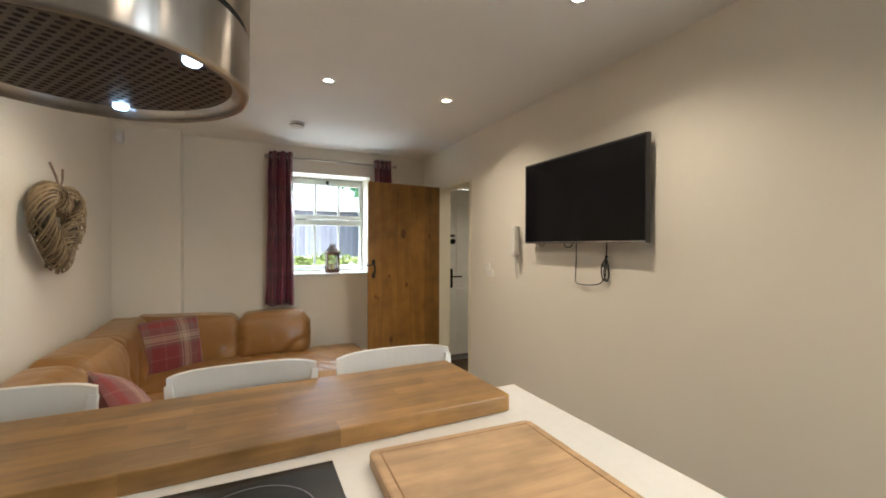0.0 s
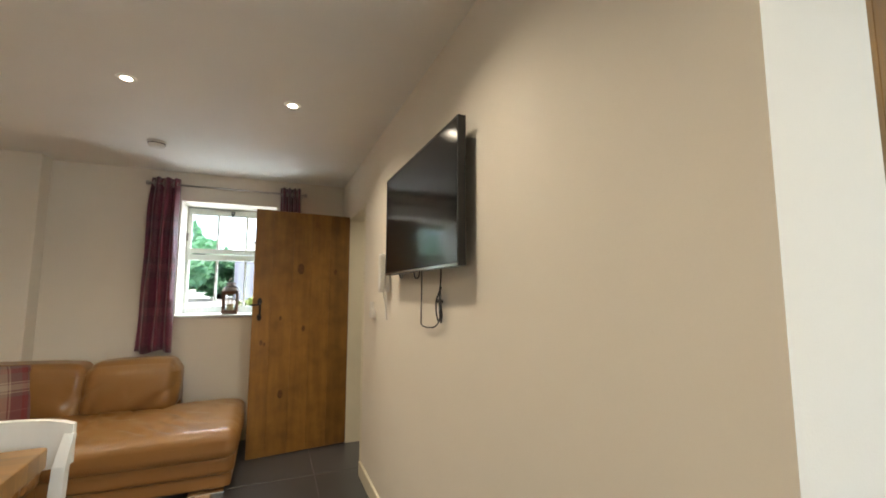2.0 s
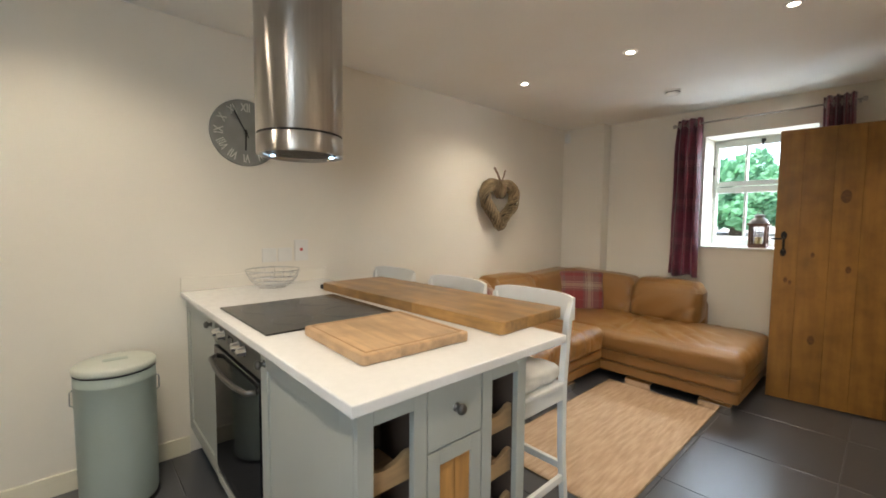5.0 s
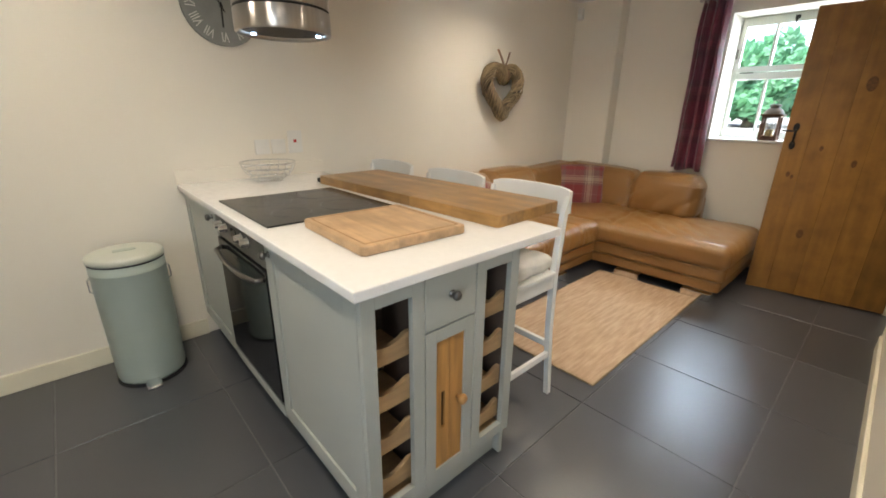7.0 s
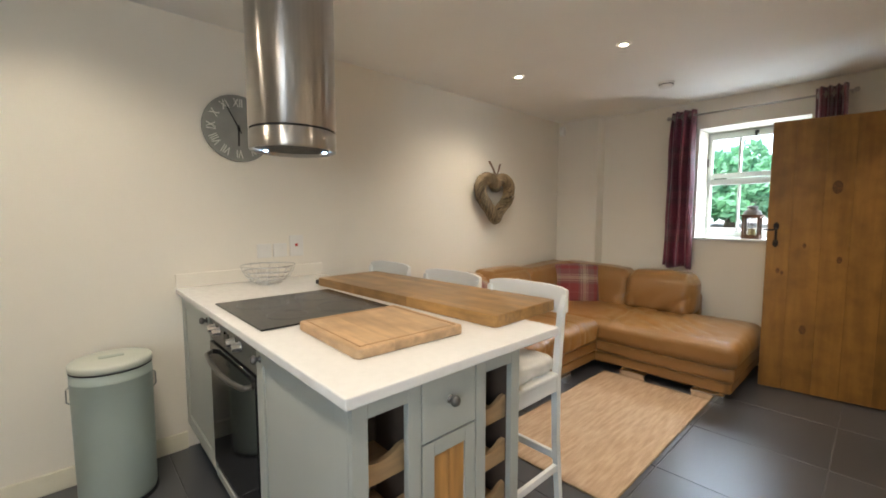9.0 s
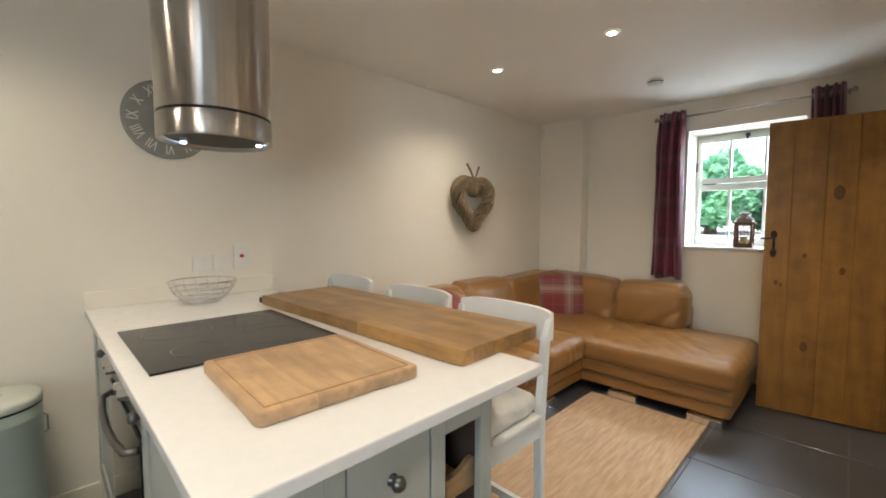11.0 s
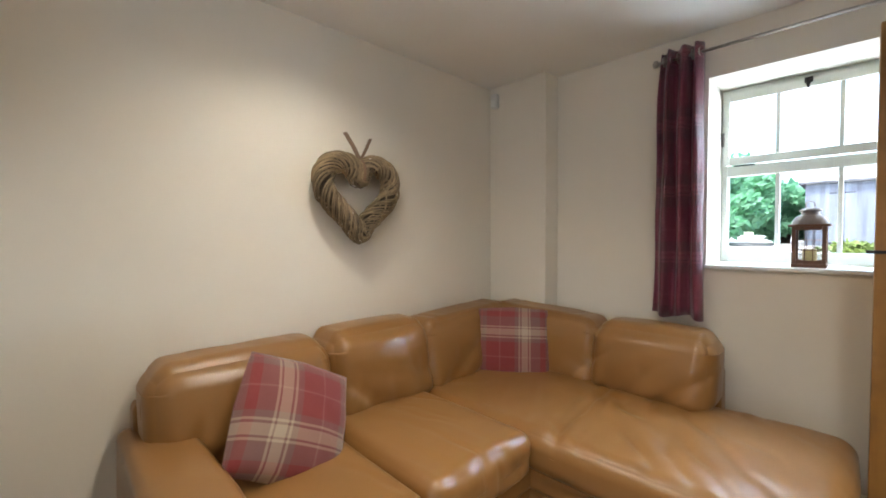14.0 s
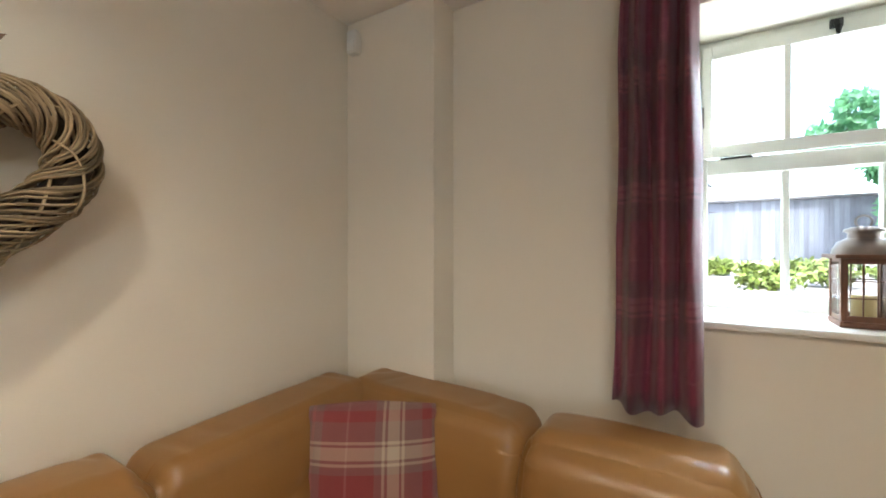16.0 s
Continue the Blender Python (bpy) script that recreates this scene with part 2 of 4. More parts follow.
M_HOODLED = glow("hood_led", (0.40, 0.66, 1.0), 2.0)
M_GRAVEL = mat("pale_gravel", (0.42, 0.39, 0.34), 0.9, var=0.2, scale=3, bump=0.8, bscale=30)
M_BARN = mat("weathered_grey_boards", (0.20, 0.22, 0.27), 0.8, var=0.2, scale=1.5, bump=0.3, bscale=20, stretch=(1, 1, 0.2), rand=0.15)
M_ROOF = mat("grey_roof", (0.14, 0.14, 0.15), 0.8, var=0.2, scale=3)
M_BARK = mat("bark", (0.10, 0.075, 0.05), 0.9, var=0.3, scale=8, bump=1.0, bscale=30)
M_LEAF = mat("foliage", (0.17, 0.37, 0.21), 0.6, var=0.15, scale=1.2, bump=0)
leaf_nt = M_LEAF.node_tree
leaf_b = leaf_nt.nodes["Principled BSDF"]
leaf_t = leaf_nt.nodes.new("ShaderNodeBsdfTranslucent")
leaf_t.inputs["Color"].default_value = (0.16, 0.42, 0.20, 1)
leaf_m = leaf_nt.nodes.new("ShaderNodeMixShader")
leaf_m.inputs[0].default_value = 0.5
leaf_nt.links.new(leaf_b.outputs[0], leaf_m.inputs[1])
leaf_nt.links.new(leaf_t.outputs[0], leaf_m.inputs[2])
leaf_nt.links.new(leaf_m.outputs[0], leaf_nt.nodes["Material Output"].inputs["Surface"])
M_LEAF2 = mat("shrub_foliage", (0.16, 0.22, 0.03), 0.55, var=0.3, scale=3, bump=0)
M_GLASS = bpy.data.materials.new("window_glass")
M_GLASS.use_nodes = True
gn = M_GLASS.node_tree
gb = gn.nodes["Principled BSDF"]
gb.inputs["Transmission Weight"].default_value, gb.inputs["Roughness"].default_value, gb.inputs["IOR"].default_value = 1.0, 0.0, 1.1



def grain(m, stretch, amount, scale=3.0, dist=5.0, blotch=0.0):
    """Growth rings and soft dark blotches over a wood colour."""
    nt = m.node_tree
    hs = [n for n in nt.nodes if n.bl_idname == "ShaderNodeHueSaturation"][0]
    src = hs.inputs["Color"].links[0].from_socket
    tc = nt.nodes.new("ShaderNodeTexCoord")
    oi = nt.nodes.new("ShaderNodeObjectInfo")
    ad = nt.nodes.new("ShaderNodeVectorMath")
    ad.operation = "MULTIPLY_ADD"
    ad.inputs[1].default_value = (31, 17, 23)
    cm = nt.nodes.new("ShaderNodeCombineXYZ")
    for k in range(3):
        nt.links.new(oi.outputs["Random"], cm.inputs[k])
    mp = nt.nodes.new("ShaderNodeMapping")
    mp.inputs["Scale"].default_value = stretch
    nt.links.new(tc.outputs["Object"], mp.inputs["Vector"])
    nt.links.new(cm.outputs[0], ad.inputs[0])
    nt.links.new(mp.outputs[0], ad.inputs[2])
    wv = nt.nodes.new("ShaderNodeTexWave")
    wv.bands_direction = "DIAGONAL"
    wv.inputs["Scale"].default_value, wv.inputs["Distortion"].default_value = scale, dist
    wv.inputs["Detail"].default_value, wv.inputs["Detail Scale"].default_value = 3, 1.2
    nt.links.new(ad.outputs[0], wv.inputs["Vector"])
    mr = nt.nodes.new("ShaderNodeMapRange")
    mr.inputs["To Min"].default_value, mr.inputs["To Max"].default_value = 1 - amount, 1 + amount * 0.4
    nt.links.new(wv.outputs["Fac"], mr.inputs["Value"])
    fac = mr.outputs[0]
    if blotch:
        n = nt.nodes.new("ShaderNodeTexNoise")
        n.inputs["Scale"].default_value, n.inputs["Detail"].default_value = 9, 3
        nt.links.new(tc.outputs["Object"], n.inputs["Vector"])
        m2 = nt.nodes.new("ShaderNodeMapRange")
        m2.inputs["From Min"].default_value, m2.inputs["From Max"].default_value = 0.30, 0.62
        m2.inputs["To Min"].default_value, m2.inputs["To Max"].default_value = 1 - blotch, 1 + blotch * 0.45
        nt.links.new(n.outputs["Fac"], m2.inputs["Value"])
        mu = nt.nodes.new("ShaderNodeMath")
        mu.operation = "MULTIPLY"
        nt.links.new(fac, mu.inputs[0])
        nt.links.new(m2.outputs[0], mu.inputs[1])
        fac = mu.outputs[0]
    sc = nt.nodes.new("ShaderNodeVectorMath")
    sc.operation = "SCALE"
    nt.links.new(src, sc.inputs[0])
    nt.links.new(fac, sc.inputs["Scale"])
    nt.links.new(sc.outputs[0], hs.inputs["Color"])


grain(M_OAK, (4, 4, 0.45), 0.10, 1.0, 7.0, 0.20)
grain(M_STAVE, (0.9, 9, 9), 0.06, 1.0, 5.0, 0.26)
grain(M_BOARD, (0.9, 9, 9), 0.07, 1.0, 5.0, 0.20)
grain(M_PANEL, (12, 12, 0.9), 0.14, 1.0, 4.0)

# ---- mesh helpers ----


def mesh(bm, name, smooth=False):
    me = bpy.data.meshes.new(name)
    bmesh.ops.recalc_face_normals(bm, faces=bm.faces)
    bm.to_mesh(me)
    bm.free()
    if smooth:
        for p in me.polygons:
            p.use_smooth = True
    return me


def part(name, bm, material, parent=None, label="", smooth=False, m=None):
    me = bm if isinstance(bm, bpy.types.Mesh) else mesh(bm, name, smooth)
    if material and not me.materials:
        me.materials.append(material)
    ob = new(name, me)
    if parent:
        ob.parent = parent
    if m is not None:
        ob.matrix_basis = m
    if label:
        tagged(ob, label)
    return ob


def thing(name, label, category, m=None, group="", kind=""):
    ob = new(name)
    ob.empty_display_size = 0.05
    if m is not None:
        ob.matrix_basis = m
    return tagged(ob, label, category, group, kind)


def setting(name, bm, material, label, category, smooth=False):
    return tagged(part(name, bm, material, smooth=smooth), label, category, kind="structure")


def box(x0, y0, z0, x1, y1, z1, bevel=0.0, bm=None, seg=2):
    own = bmesh.new()
    bmesh.ops.create_cube(own, size=1, matrix=Matrix.LocRotScale(((x0 + x1) / 2, (y0 + y1) / 2, (z0 + z1) / 2), None, (x1 - x0, y1 - y0, z1 - z0)))
    if bevel:
        bmesh.ops.bevel(own, geom=own.edges[:], offset=bevel, segments=seg, affect="EDGES", profile=0.6)
    if bm is None:
        return own
    return join(bm, own)


def join(bm, other, m=None):
    me = bpy.data.meshes.new("tmp")
    if m is not None:
        bmesh.ops.transform(other, matrix=m, verts=other.verts)
    other.to_mesh(me)
    other.free()
    bm.from_mesh(me)
    bpy.data.meshes.remove(me)
    return bm


def boxes(rows, bevel=0.0):
    bm = bmesh.new()
    for r in rows:
        box(*r, bevel=bevel, bm=bm)
    return bm


def lathe(profile, n=40, sx=1.0, sy=1.0):
    """Turn a profile of (radius, z) round the z axis."""
    bm = bmesh.new()
    rings = []
    for r, z in profile:
        if r < 1e-5:
            rings.append([bm.verts.new((0, 0, z))])
        else:
            rings.append([bm.verts.new((r * sx * math.cos(2 * math.pi * i / n), r * sy * math.sin(2 * math.pi * i / n), z)) for i in range(n)])
    for a, b in zip(rings, rings[1:]):
        for i in range(n):
            j = (i + 1) % n
            if len(a) == 1 and len(b) > 1:
                bm.faces.new((a[0], b[i], b[j]))
            elif len(b) == 1 and len(a) > 1:
                bm.faces.new((a[i], a[j], b[0]))
            elif len(a) > 1:
                bm.faces.new((a[i], a[j], b[j], b[i]))
    return bm


def tube(points, r, n=8, bm=None, closed=False):
    """A round bar along a line of points; r may be a number or one radius a point."""
    bm = bm or bmesh.new()
    pts = [Vector(p) for p in points]
    rs = r if isinstance(r, (list, tuple)) else [r] * len(pts)
    rings = []
    side = None
    for i, p in enumerate(pts):
        a = pts[i - 1] if (i or closed) else pts[0]
        c = pts[(i + 1) % len(pts)] if (i + 1 < len(pts) or closed) else pts[-1]
        d = (c - a).normalized()
        if side is None:
            side = d.orthogonal().normalized()
        side = (side - d * side.dot(d)).normalized()
        up = d.cross(side)
        rings.append([bm.verts.new(p + rs[i] * (side * math.cos(2 * math.pi * k / n) + up * math.sin(2 * math.pi * k / n))) for k in range(n)])
    pairs = list(zip(rings, rings[1:])) + ([(rings[-1], rings[0])] if closed else [])
    for a, b in pairs:
        for k in range(n):
            bm.faces.new((a[k], a[(k + 1) % n], b[(k + 1) % n], b[k]))
    if not closed:
        bm.faces.new(rings[0][::-1])
        bm.faces.new(rings[-1])
    return bm


def soft(sx, sy, sz, r, puff=(0, 0, 0), wrinkle=0.0, seed=0, cuts=14, shape=None):
    """A stuffed block about its own middle: rounded edges, bulging faces, soft wrinkles."""
    bm = bmesh.new()
    bmesh.ops.create_cube(bm, size=2)
    bmesh.ops.subdivide_edges(bm, edges=bm.edges[:], cuts=cuts, use_grid_fill=True)
    h = Vector((sx / 2, sy / 2, sz / 2))
    inner = Vector((h.x - r, h.y - r, h.z - r))
    for v in bm.verts:
        u = v.co.copy()
        p = Vector((u.x * h.x, u.y * h.y, u.z * h.z))
        q = Vector([max(-inner[i], min(inner[i], p[i])) for i in range(3)])
        d = p - q
        if d.length > 1e-6:
            p = q + d.normalized() * r if max(abs(d[i]) for i in range(3)) > r * 0.999 else q + d
        for i in range(3):
            j, k = (i + 1) % 3, (i + 2) % 3
            p[i] += puff[i] * u[i] * (1 - u[j] ** 2) * (1 - u[k] ** 2)
        if wrinkle:
            if wrinkle > 0.007:
                c1 = noise.noise(Vector((p.x * 7 + seed * 3, p.y * 7, p.z * 7 + 2))) + 0.3 * noise.noise(Vector((p.x * 16, p.y * 16, p.z * 16 + seed)))
                mask = max(0.0, noise.noise(Vector((p.x * 3 + seed, p.y * 3 + 5, p.z * 3))) + 0.35 * max(abs(u.x), abs(u.y)) + 0.05)
                p -= v.co.normalized() * wrinkle * 1.9 * mask * max(0.0, 1 - abs(c1) * 6)
            s = Vector((p.x * 5 + seed, p.y * 5, p.z * 5))
            w = 1 - 4 * noise.noise(s) ** 2
            p += v.co.normalized() * wrinkle * (noise.noise(s * 0.6) + 0.55 * w * w * noise.noise(s * 0.4 + Vector((9, 3, seed))))
        v.co = shape(p, u) if shape else p
    return bm


def disc(r, z0, z1, n=32, bevel=0.002):
    return lathe([(0, z0), (r - bevel, z0), (r, z0 + bevel), (r, z1 - bevel), (r - bevel, z1), (0, z1)], n)


# ---- shell of the place ----
EX, WT = 2.79, 0.12
setting("wall_west", box(-0.25, -6.4, 0, 0, 0.45, 2.6), M_WALL, "cream painted plaster side wall", "wall")
WX0, WX1, WZ0, WZ1 = 1.385, 2.165, 1.085, 2.11
setting("wall_north", boxes([(0, 0, 0, WX0, 0.45, 2.6), (WX1, 0, 0, 2.95, 0.45, 2.6), (WX0, 0, 0, WX1, 0.45, WZ0), (WX0, 0, WZ1, WX1, 0.45, 2.6),
                             (2.95, 0.30, 0, 3.22, 0.45, 2.6), (4.08, 0.30, 0, 4.6, 0.45, 2.6), (3.22, 0.30, 2.11, 4.08, 0.45, 2.6)]), M_WALL, "cream plaster wall with a deep window recess", "wall")
setting("wall_boxing", box(0.0, -0.16, 0, 0.478, 0.0, CEIL, 0.004), M_WALL, "boxed-out corner of cream plaster wall", "wall")
OY0, OY1, OZ = -1.09, -0.40, 1.985
setting("wall_east", boxes([(EX, -3.69, 0, EX + WT, OY0, 2.6), (EX, OY1, 0, EX + WT, 0, 2.6), (EX, OY0, OZ, EX + WT, OY1, 2.6)]), M_WALL, "cream plaster wall beside the hall doorway", "wall")
setting("wall_recess", boxes([(EX, -3.825, 0, 3.105, -3.69, 2.6), (3.89, -3.825, 0, 4.6, -3.69, 2.6), (3.105, -3.825, 1.985, 3.89, -3.69, 2.6)]), M_WALL, "pale plaster return wall with a plank door", "wall")
setting("wall_south", boxes([(0, -6.4, 0, 3.0, -6.2, 2.6), (4.2, -6.4, 0, 4.6, -6.2, 2.6), (3.0, -6.4, 0, 4.2, -6.2, 0.95), (3.0, -6.4, 2.1, 4.2, -6.2, 2.6)]), M_WALL, "plain cream kitchen wall with a window", "wall")
setting("wall_far_east", box(4.6, -6.4, 0, 4.75, 0.45, 2.6), M_WALL, "plain cream end wall", "wall")
setting("wall_hall", box(EX + WT, -1.75, 0, 4.6, -1.63, 2.6), M_WALL, "plain hall wall", "wall")
setting("wall_cupboard", box(EX + WT, -3.1, 0, 4.6, -3.0, 2.6), M_WALL, "plain cupboard back wall", "wall")
setting("ceiling", box(-0.25, -6.4, CEIL, 4.75, 0.45, CEIL + 0.2), M_CEIL, "smooth white painted ceiling", "ceiling")
setting("baseboard_west", box(0, -6.2, 0, 0.016, -3.94, 0.098, 0.004), M_TRIM, "cream painted skirting board", "skirting")
setting("baseboard_west_north", box(0, -3.1, 0, 0.016, -0.16, 0.098, 0.004), M_TRIM, "cream painted skirting board", "skirting")
setting("baseboard_north", box(0.478, -0.016, 0, EX, 0, 0.098, 0.004), M_TRIM, "cream painted skirting board", "skirting")
setting("baseboard_east", box(EX - 0.016, -3.825, 0, EX, OY0 - 0.002, 0.098, 0.004), M_TRIM, "cream painted skirting board", "skirting")
# linings of the hall doorway
setting("trim_doorway", boxes([(EX - 0.006, OY0 - 0.002, 0, EX + WT + 0.006, OY0 + 0.025, OZ), (EX - 0.006, OY1 - 0.022, 0, EX + WT + 0.006, OY1 + 0.002, OZ),
                               (EX - 0.006, OY0 + 0.025, OZ - 0.025, EX + WT + 0.006, OY1 - 0.022, OZ + 0.002)]), M_TRIM, "cream painted door lining", "door frame")

# ---- window ----
FY = 0.31
win = tagged(new("window_1"), "white timber casement with six panes in two rows", "window", kind="structure")
cols = [WX0, 1.424, 1.636, 1.656, 1.888, 1.908, 2.122, WX1]


def window_parts():
    W = M_SASH
    part("window_frame", boxes([(WX0 + .001, FY, WZ0 + .02, WX0 + .03, FY + .07, WZ1 - .001), (WX1 - .03, FY, WZ0 + .02, WX1 - .001, FY + .07, WZ1 - .001), (WX0 + .03, FY, WZ1 - .04, WX1 - .03, FY + .07, WZ1 - .001),
                                (WX0 + .03, FY, WZ0 + .02, WX1 - .03, FY + .07, 1.165), (WX0 + .03, FY, 1.605, WX1 - .03, FY + .07, 1.665)], 0.004), W, win)
    part("opening_sash", boxes([(WX0 + .012, FY - .022, 1.668, 1.428, FY - .001, 2.085), (2.118, FY - .022, 1.668, WX1 - .012, FY - .001, 2.085), (1.428, FY - .022, 2.035, 2.118, FY - .001, 2.085),
                                (1.428, FY - .022, 1.668, 2.118, FY - .001, 1.712)], 0.003), W, win)
    for x in (1.637, 1.888):
        part("glazing_bar", box(x, FY - .018, 1.712, x + .02, FY + .04, 2.035, 0.003), W, win)
        part("glazing_bar", box(x, FY + .01, 1.165, x + .02, FY + .05, 1.605, 0.003), W, win)
    for x0, x1 in ((1.416, 1.637), (1.657, 1.888), (1.908, 2.134)):
        for z0, z1 in ((1.712, 2.035), (1.165, 1.605)):
            p = part("pane", box(x0, FY + .02, z0, x1, FY + .024, z1), M_GLASS, win)
            p.visible_shadow = False
    part("sash_catch", join(boxes([(1.752, FY - .034, 2.055, 1.786, FY - .022, 2.085)], 0.004), tube([(1.769, FY - .04, 2.07), (1.769, FY - .055, 2.05), (1.769, FY - .05, 2.025)], [.012, .01, .005])), M_IRON, win, "black iron window catch")
    part("stay_bar", box(1.45, FY - .03, 1.656, 1.55, FY - .022, 1.664, 0.002), M_IRON, win, "black iron stay")
    part("hinge", box(WX0 + .004, FY - .03, 1.78, WX0 + .018, FY - .022, 1.86, 0.002), M_PEWTER, win)


window_parts()
setting("window_sill", box(WX0 - 0.012, -0.022, WZ0 - 0.004, WX1 + 0.012, FY + 0.002, 1.101, 0.006), M_WHITE, "white painted window sill board", "sill")
# kitchen window behind the walk
kw = tagged(new("window_2"), "white framed kitchen window", "window", kind="structure")
part("window_frame", boxes([(3.0, -6.3, .95, 3.06, -6.24, 2.1), (4.14, -6.3, .95, 4.2, -6.24, 2.1), (3.06, -6.3, .95, 4.14, -6.24, 1.0), (3.06, -6.3, 2.04, 4.14, -6.24, 2.1)]), M_WHITE, kw)
p = part("pane", box(3.06, -6.305, 1.0, 4.14, -6.301, 2.04), M_GLASS, kw)
p.visible_shadow = False


# ---- plank doors ----
def plank_door(name, label, w, h, seams, m, knots, latch_x, latch_z):
    """Ledged door: planks face -y, local x from the free edge to the hinge."""
    d = thing(name, label, "door", m)
    edges = [0] + seams + [w]
    for a, b in zip(edges, edges[1:]):
        part("plank", box(a + 0.00005, -0.022, 0.012, b - 0.00005, 0.0, h, 0.0022, seg=1), M_OAK, d)
    for z in (0.22, 1.0, h - 0.22):
        part("ledge", box(0.04, 0.0, z - 0.06, w - 0.04, 0.024, z + 0.06, 0.005), M_OAK, d)
    for kx, kz, kr in knots:
        part("knot", lathe([(0, .0006), (kr * .7, .0005), (kr * 1.3, -.0003)], 14, .8, 1.35), M_KNOT, d, m=pose(kx, -0.0221, kz, 90))
    latch = thing("latch", "black iron thumb latch", "latch")
    del latch["category"]
    latch.parent = d
    latch.location = (latch_x, -0.022, latch_z)
    part("handle", tube([(0, -.002, .045), (0, -.03, .038), (0, -.036, 0), (0, -.03, -.038), (0, -.002, -.045)], [.006, .007, .008, .007, .006]), M_IRON, latch, smooth=True)
    for s in (1, -1):
        part("plate", lathe([(0, 0), (.021, 0), (.021, .003), (.012, .005), (0, .005)], 18, .85, 1.4), M_IRON, latch, m=pose(0, 0, s * .062, 90))
    part("thumb_lever", boxes([(-.075, -.006, .030, -.01, .0, .042)], 0.002), M_IRON, latch)
    return d


ang = math.degrees(math.atan2(0.10, 0.775))
plank_door("door_1", "open oiled oak plank door with black iron latch", 0.782, 1.985, [0.135, 0.30, 0.445, 0.61],
           pose(2.008, -0.512, 0, 0, 0, ang), [(.365, 1.50, .030), (.075, .90, .013), (.10, .885, .010), (.40, 1.0, .016), (.215, 1.09, .012), (.235, .48, .022), (.66, 1.48, .016)], 0.052, 1.165)
plank_door("door_2", "closed oak plank door in the return wall", 0.775, 1.975, [0.13, 0.29, 0.45, 0.62],
           pose(3.11, -3.765, 0), [(.2, 1.5, .02), (.4, .8, .02)], 0.06, 1.24)
# white outer door in the hall
fd = thing("door_3", "white panelled outer door with black fittings", "door", pose(3.225, 0.33, 0))
part("leaf", box(0, 0, 0.01, 0.85, 0.045, 2.10, 0.003), M_WHITE, fd)
for x0, x1 in ((.14, .40), (.47, .72)):
    for z0, z1 in ((.2, .85), (1.05, 1.9)):
        part("panel", box(x0, -.008, z0, x1, 0.0, z1, 0.007), M_WHITE, fd)
part("door_handle", join(boxes([(.06, -.012, .86, .09, 0, 1.10)], .003), tube([(.075, -.012, 1.0), (.075, -.045, 1.0), (.20, -.045, 1.0)], .009)), M_IRON, fd, "black lever handle")
part("knocker", join(boxes([(.06, -.01, 1.50, .12, 0, 1.525)], .003), disc(.035, 0, .02), pose(.09, 0, 1.44, 90)), M_IRON, fd)
door_mat = tagged(part("door_mat", box(3.1, -0.55, 0.001, 3.9, 0.1, 0.016, 0.004), M_COIR), "dark brown coir door mat in the hall", "mat")

# ---- downlights, smoke alarm, sensor ----
# The hall one is an added fitting, not a known light.
for px, py in DOWNLIGHTS:
    d = thing("downlight", "small round white recessed ceiling spotlight, switched on", "downlight", pose(px, py, CEIL), "ceiling downlights")
    part("bezel", lathe([(.023, -.001), (.025, -.006), (.041, -.006), (.043, -.0005), (.023, -.0005)], 28), M_WHITE, d, smooth=True)
    lens = part("lens", disc(.022, -.004, -.001, 24, .0005), M_LED, d)
sa = thing("smoke_alarm", "round white plastic smoke alarm on the ceiling", "smoke alarm", pose(1.355, -0.80, CEIL))
part("base", disc(.060, -.012, 0, 32), M_PLASTIC, sa, smooth=False)
part("cover", lathe([(.052, -.012), (.052, -.026), (.042, -.038), (.018, -.040), (0, -.040)], 32), M_PLASTIC, sa, smooth=True)
part("vent", lathe([(.0535, -.016), (.0535, -.022), (.05, -.022), (.05, -.016), (.0535, -.016)], 32), M_HOLESHADE, sa)
pir = thing("alarm_sensor", "small white alarm sensor high on the wall", "sensor", pose(0.062, -0.16, 2.208))
part("body", soft(.058, .045, .105, .012, cuts=6), M_PLASTIC, pir, m=pose(0, -.022, .05), smooth=True)
part("lens", soft(.042, .012, .045, .005, cuts=5), M_WHITE, pir, m=pose(0, -.043, .03), smooth=True)


# ---- curtains ----
def curtain(x0, x1, xb0, xb1, z0, z1, folds, seed):
    bm = bmesh.new()
    rows, colsn = 36, folds * 12
    grid = []
    for i in range(rows + 1):
        f = i / rows
        z = z1 + (z0 - z1) * f
        line = []
        for j in range(colsn + 1):
            g = j / colsn
            a, b = x0 + (xb0 - x0) * f, x1 + (xb1 - x1) * f
            amp = 0.034 + 0.016 * noise.noise(Vector((g * 3, f * 1.5, seed)))
            x = a + (b - a) * g + 0.012 * noise.noise(Vector((g * 4, f * 3, seed + 4)))
            y = -0.105 + amp * math.sin(2 * math.pi * folds * g + 0.9 * noise.noise(Vector((g * 2, f * 2, seed))) + 0.5) - 0.02 * math.sin(f * 3.0)
            zz = z + (0.012 * math.sin(g * 9 + seed) if i == rows else 0)
            line.append(bm.verts.new((x, y, zz)))
        grid.append(line)
    for a, b in zip(grid, grid[1:]):
        for j in range(colsn):
            bm.faces.new((a[j], a[j + 1], b[j + 1], b[j]))
    return bm


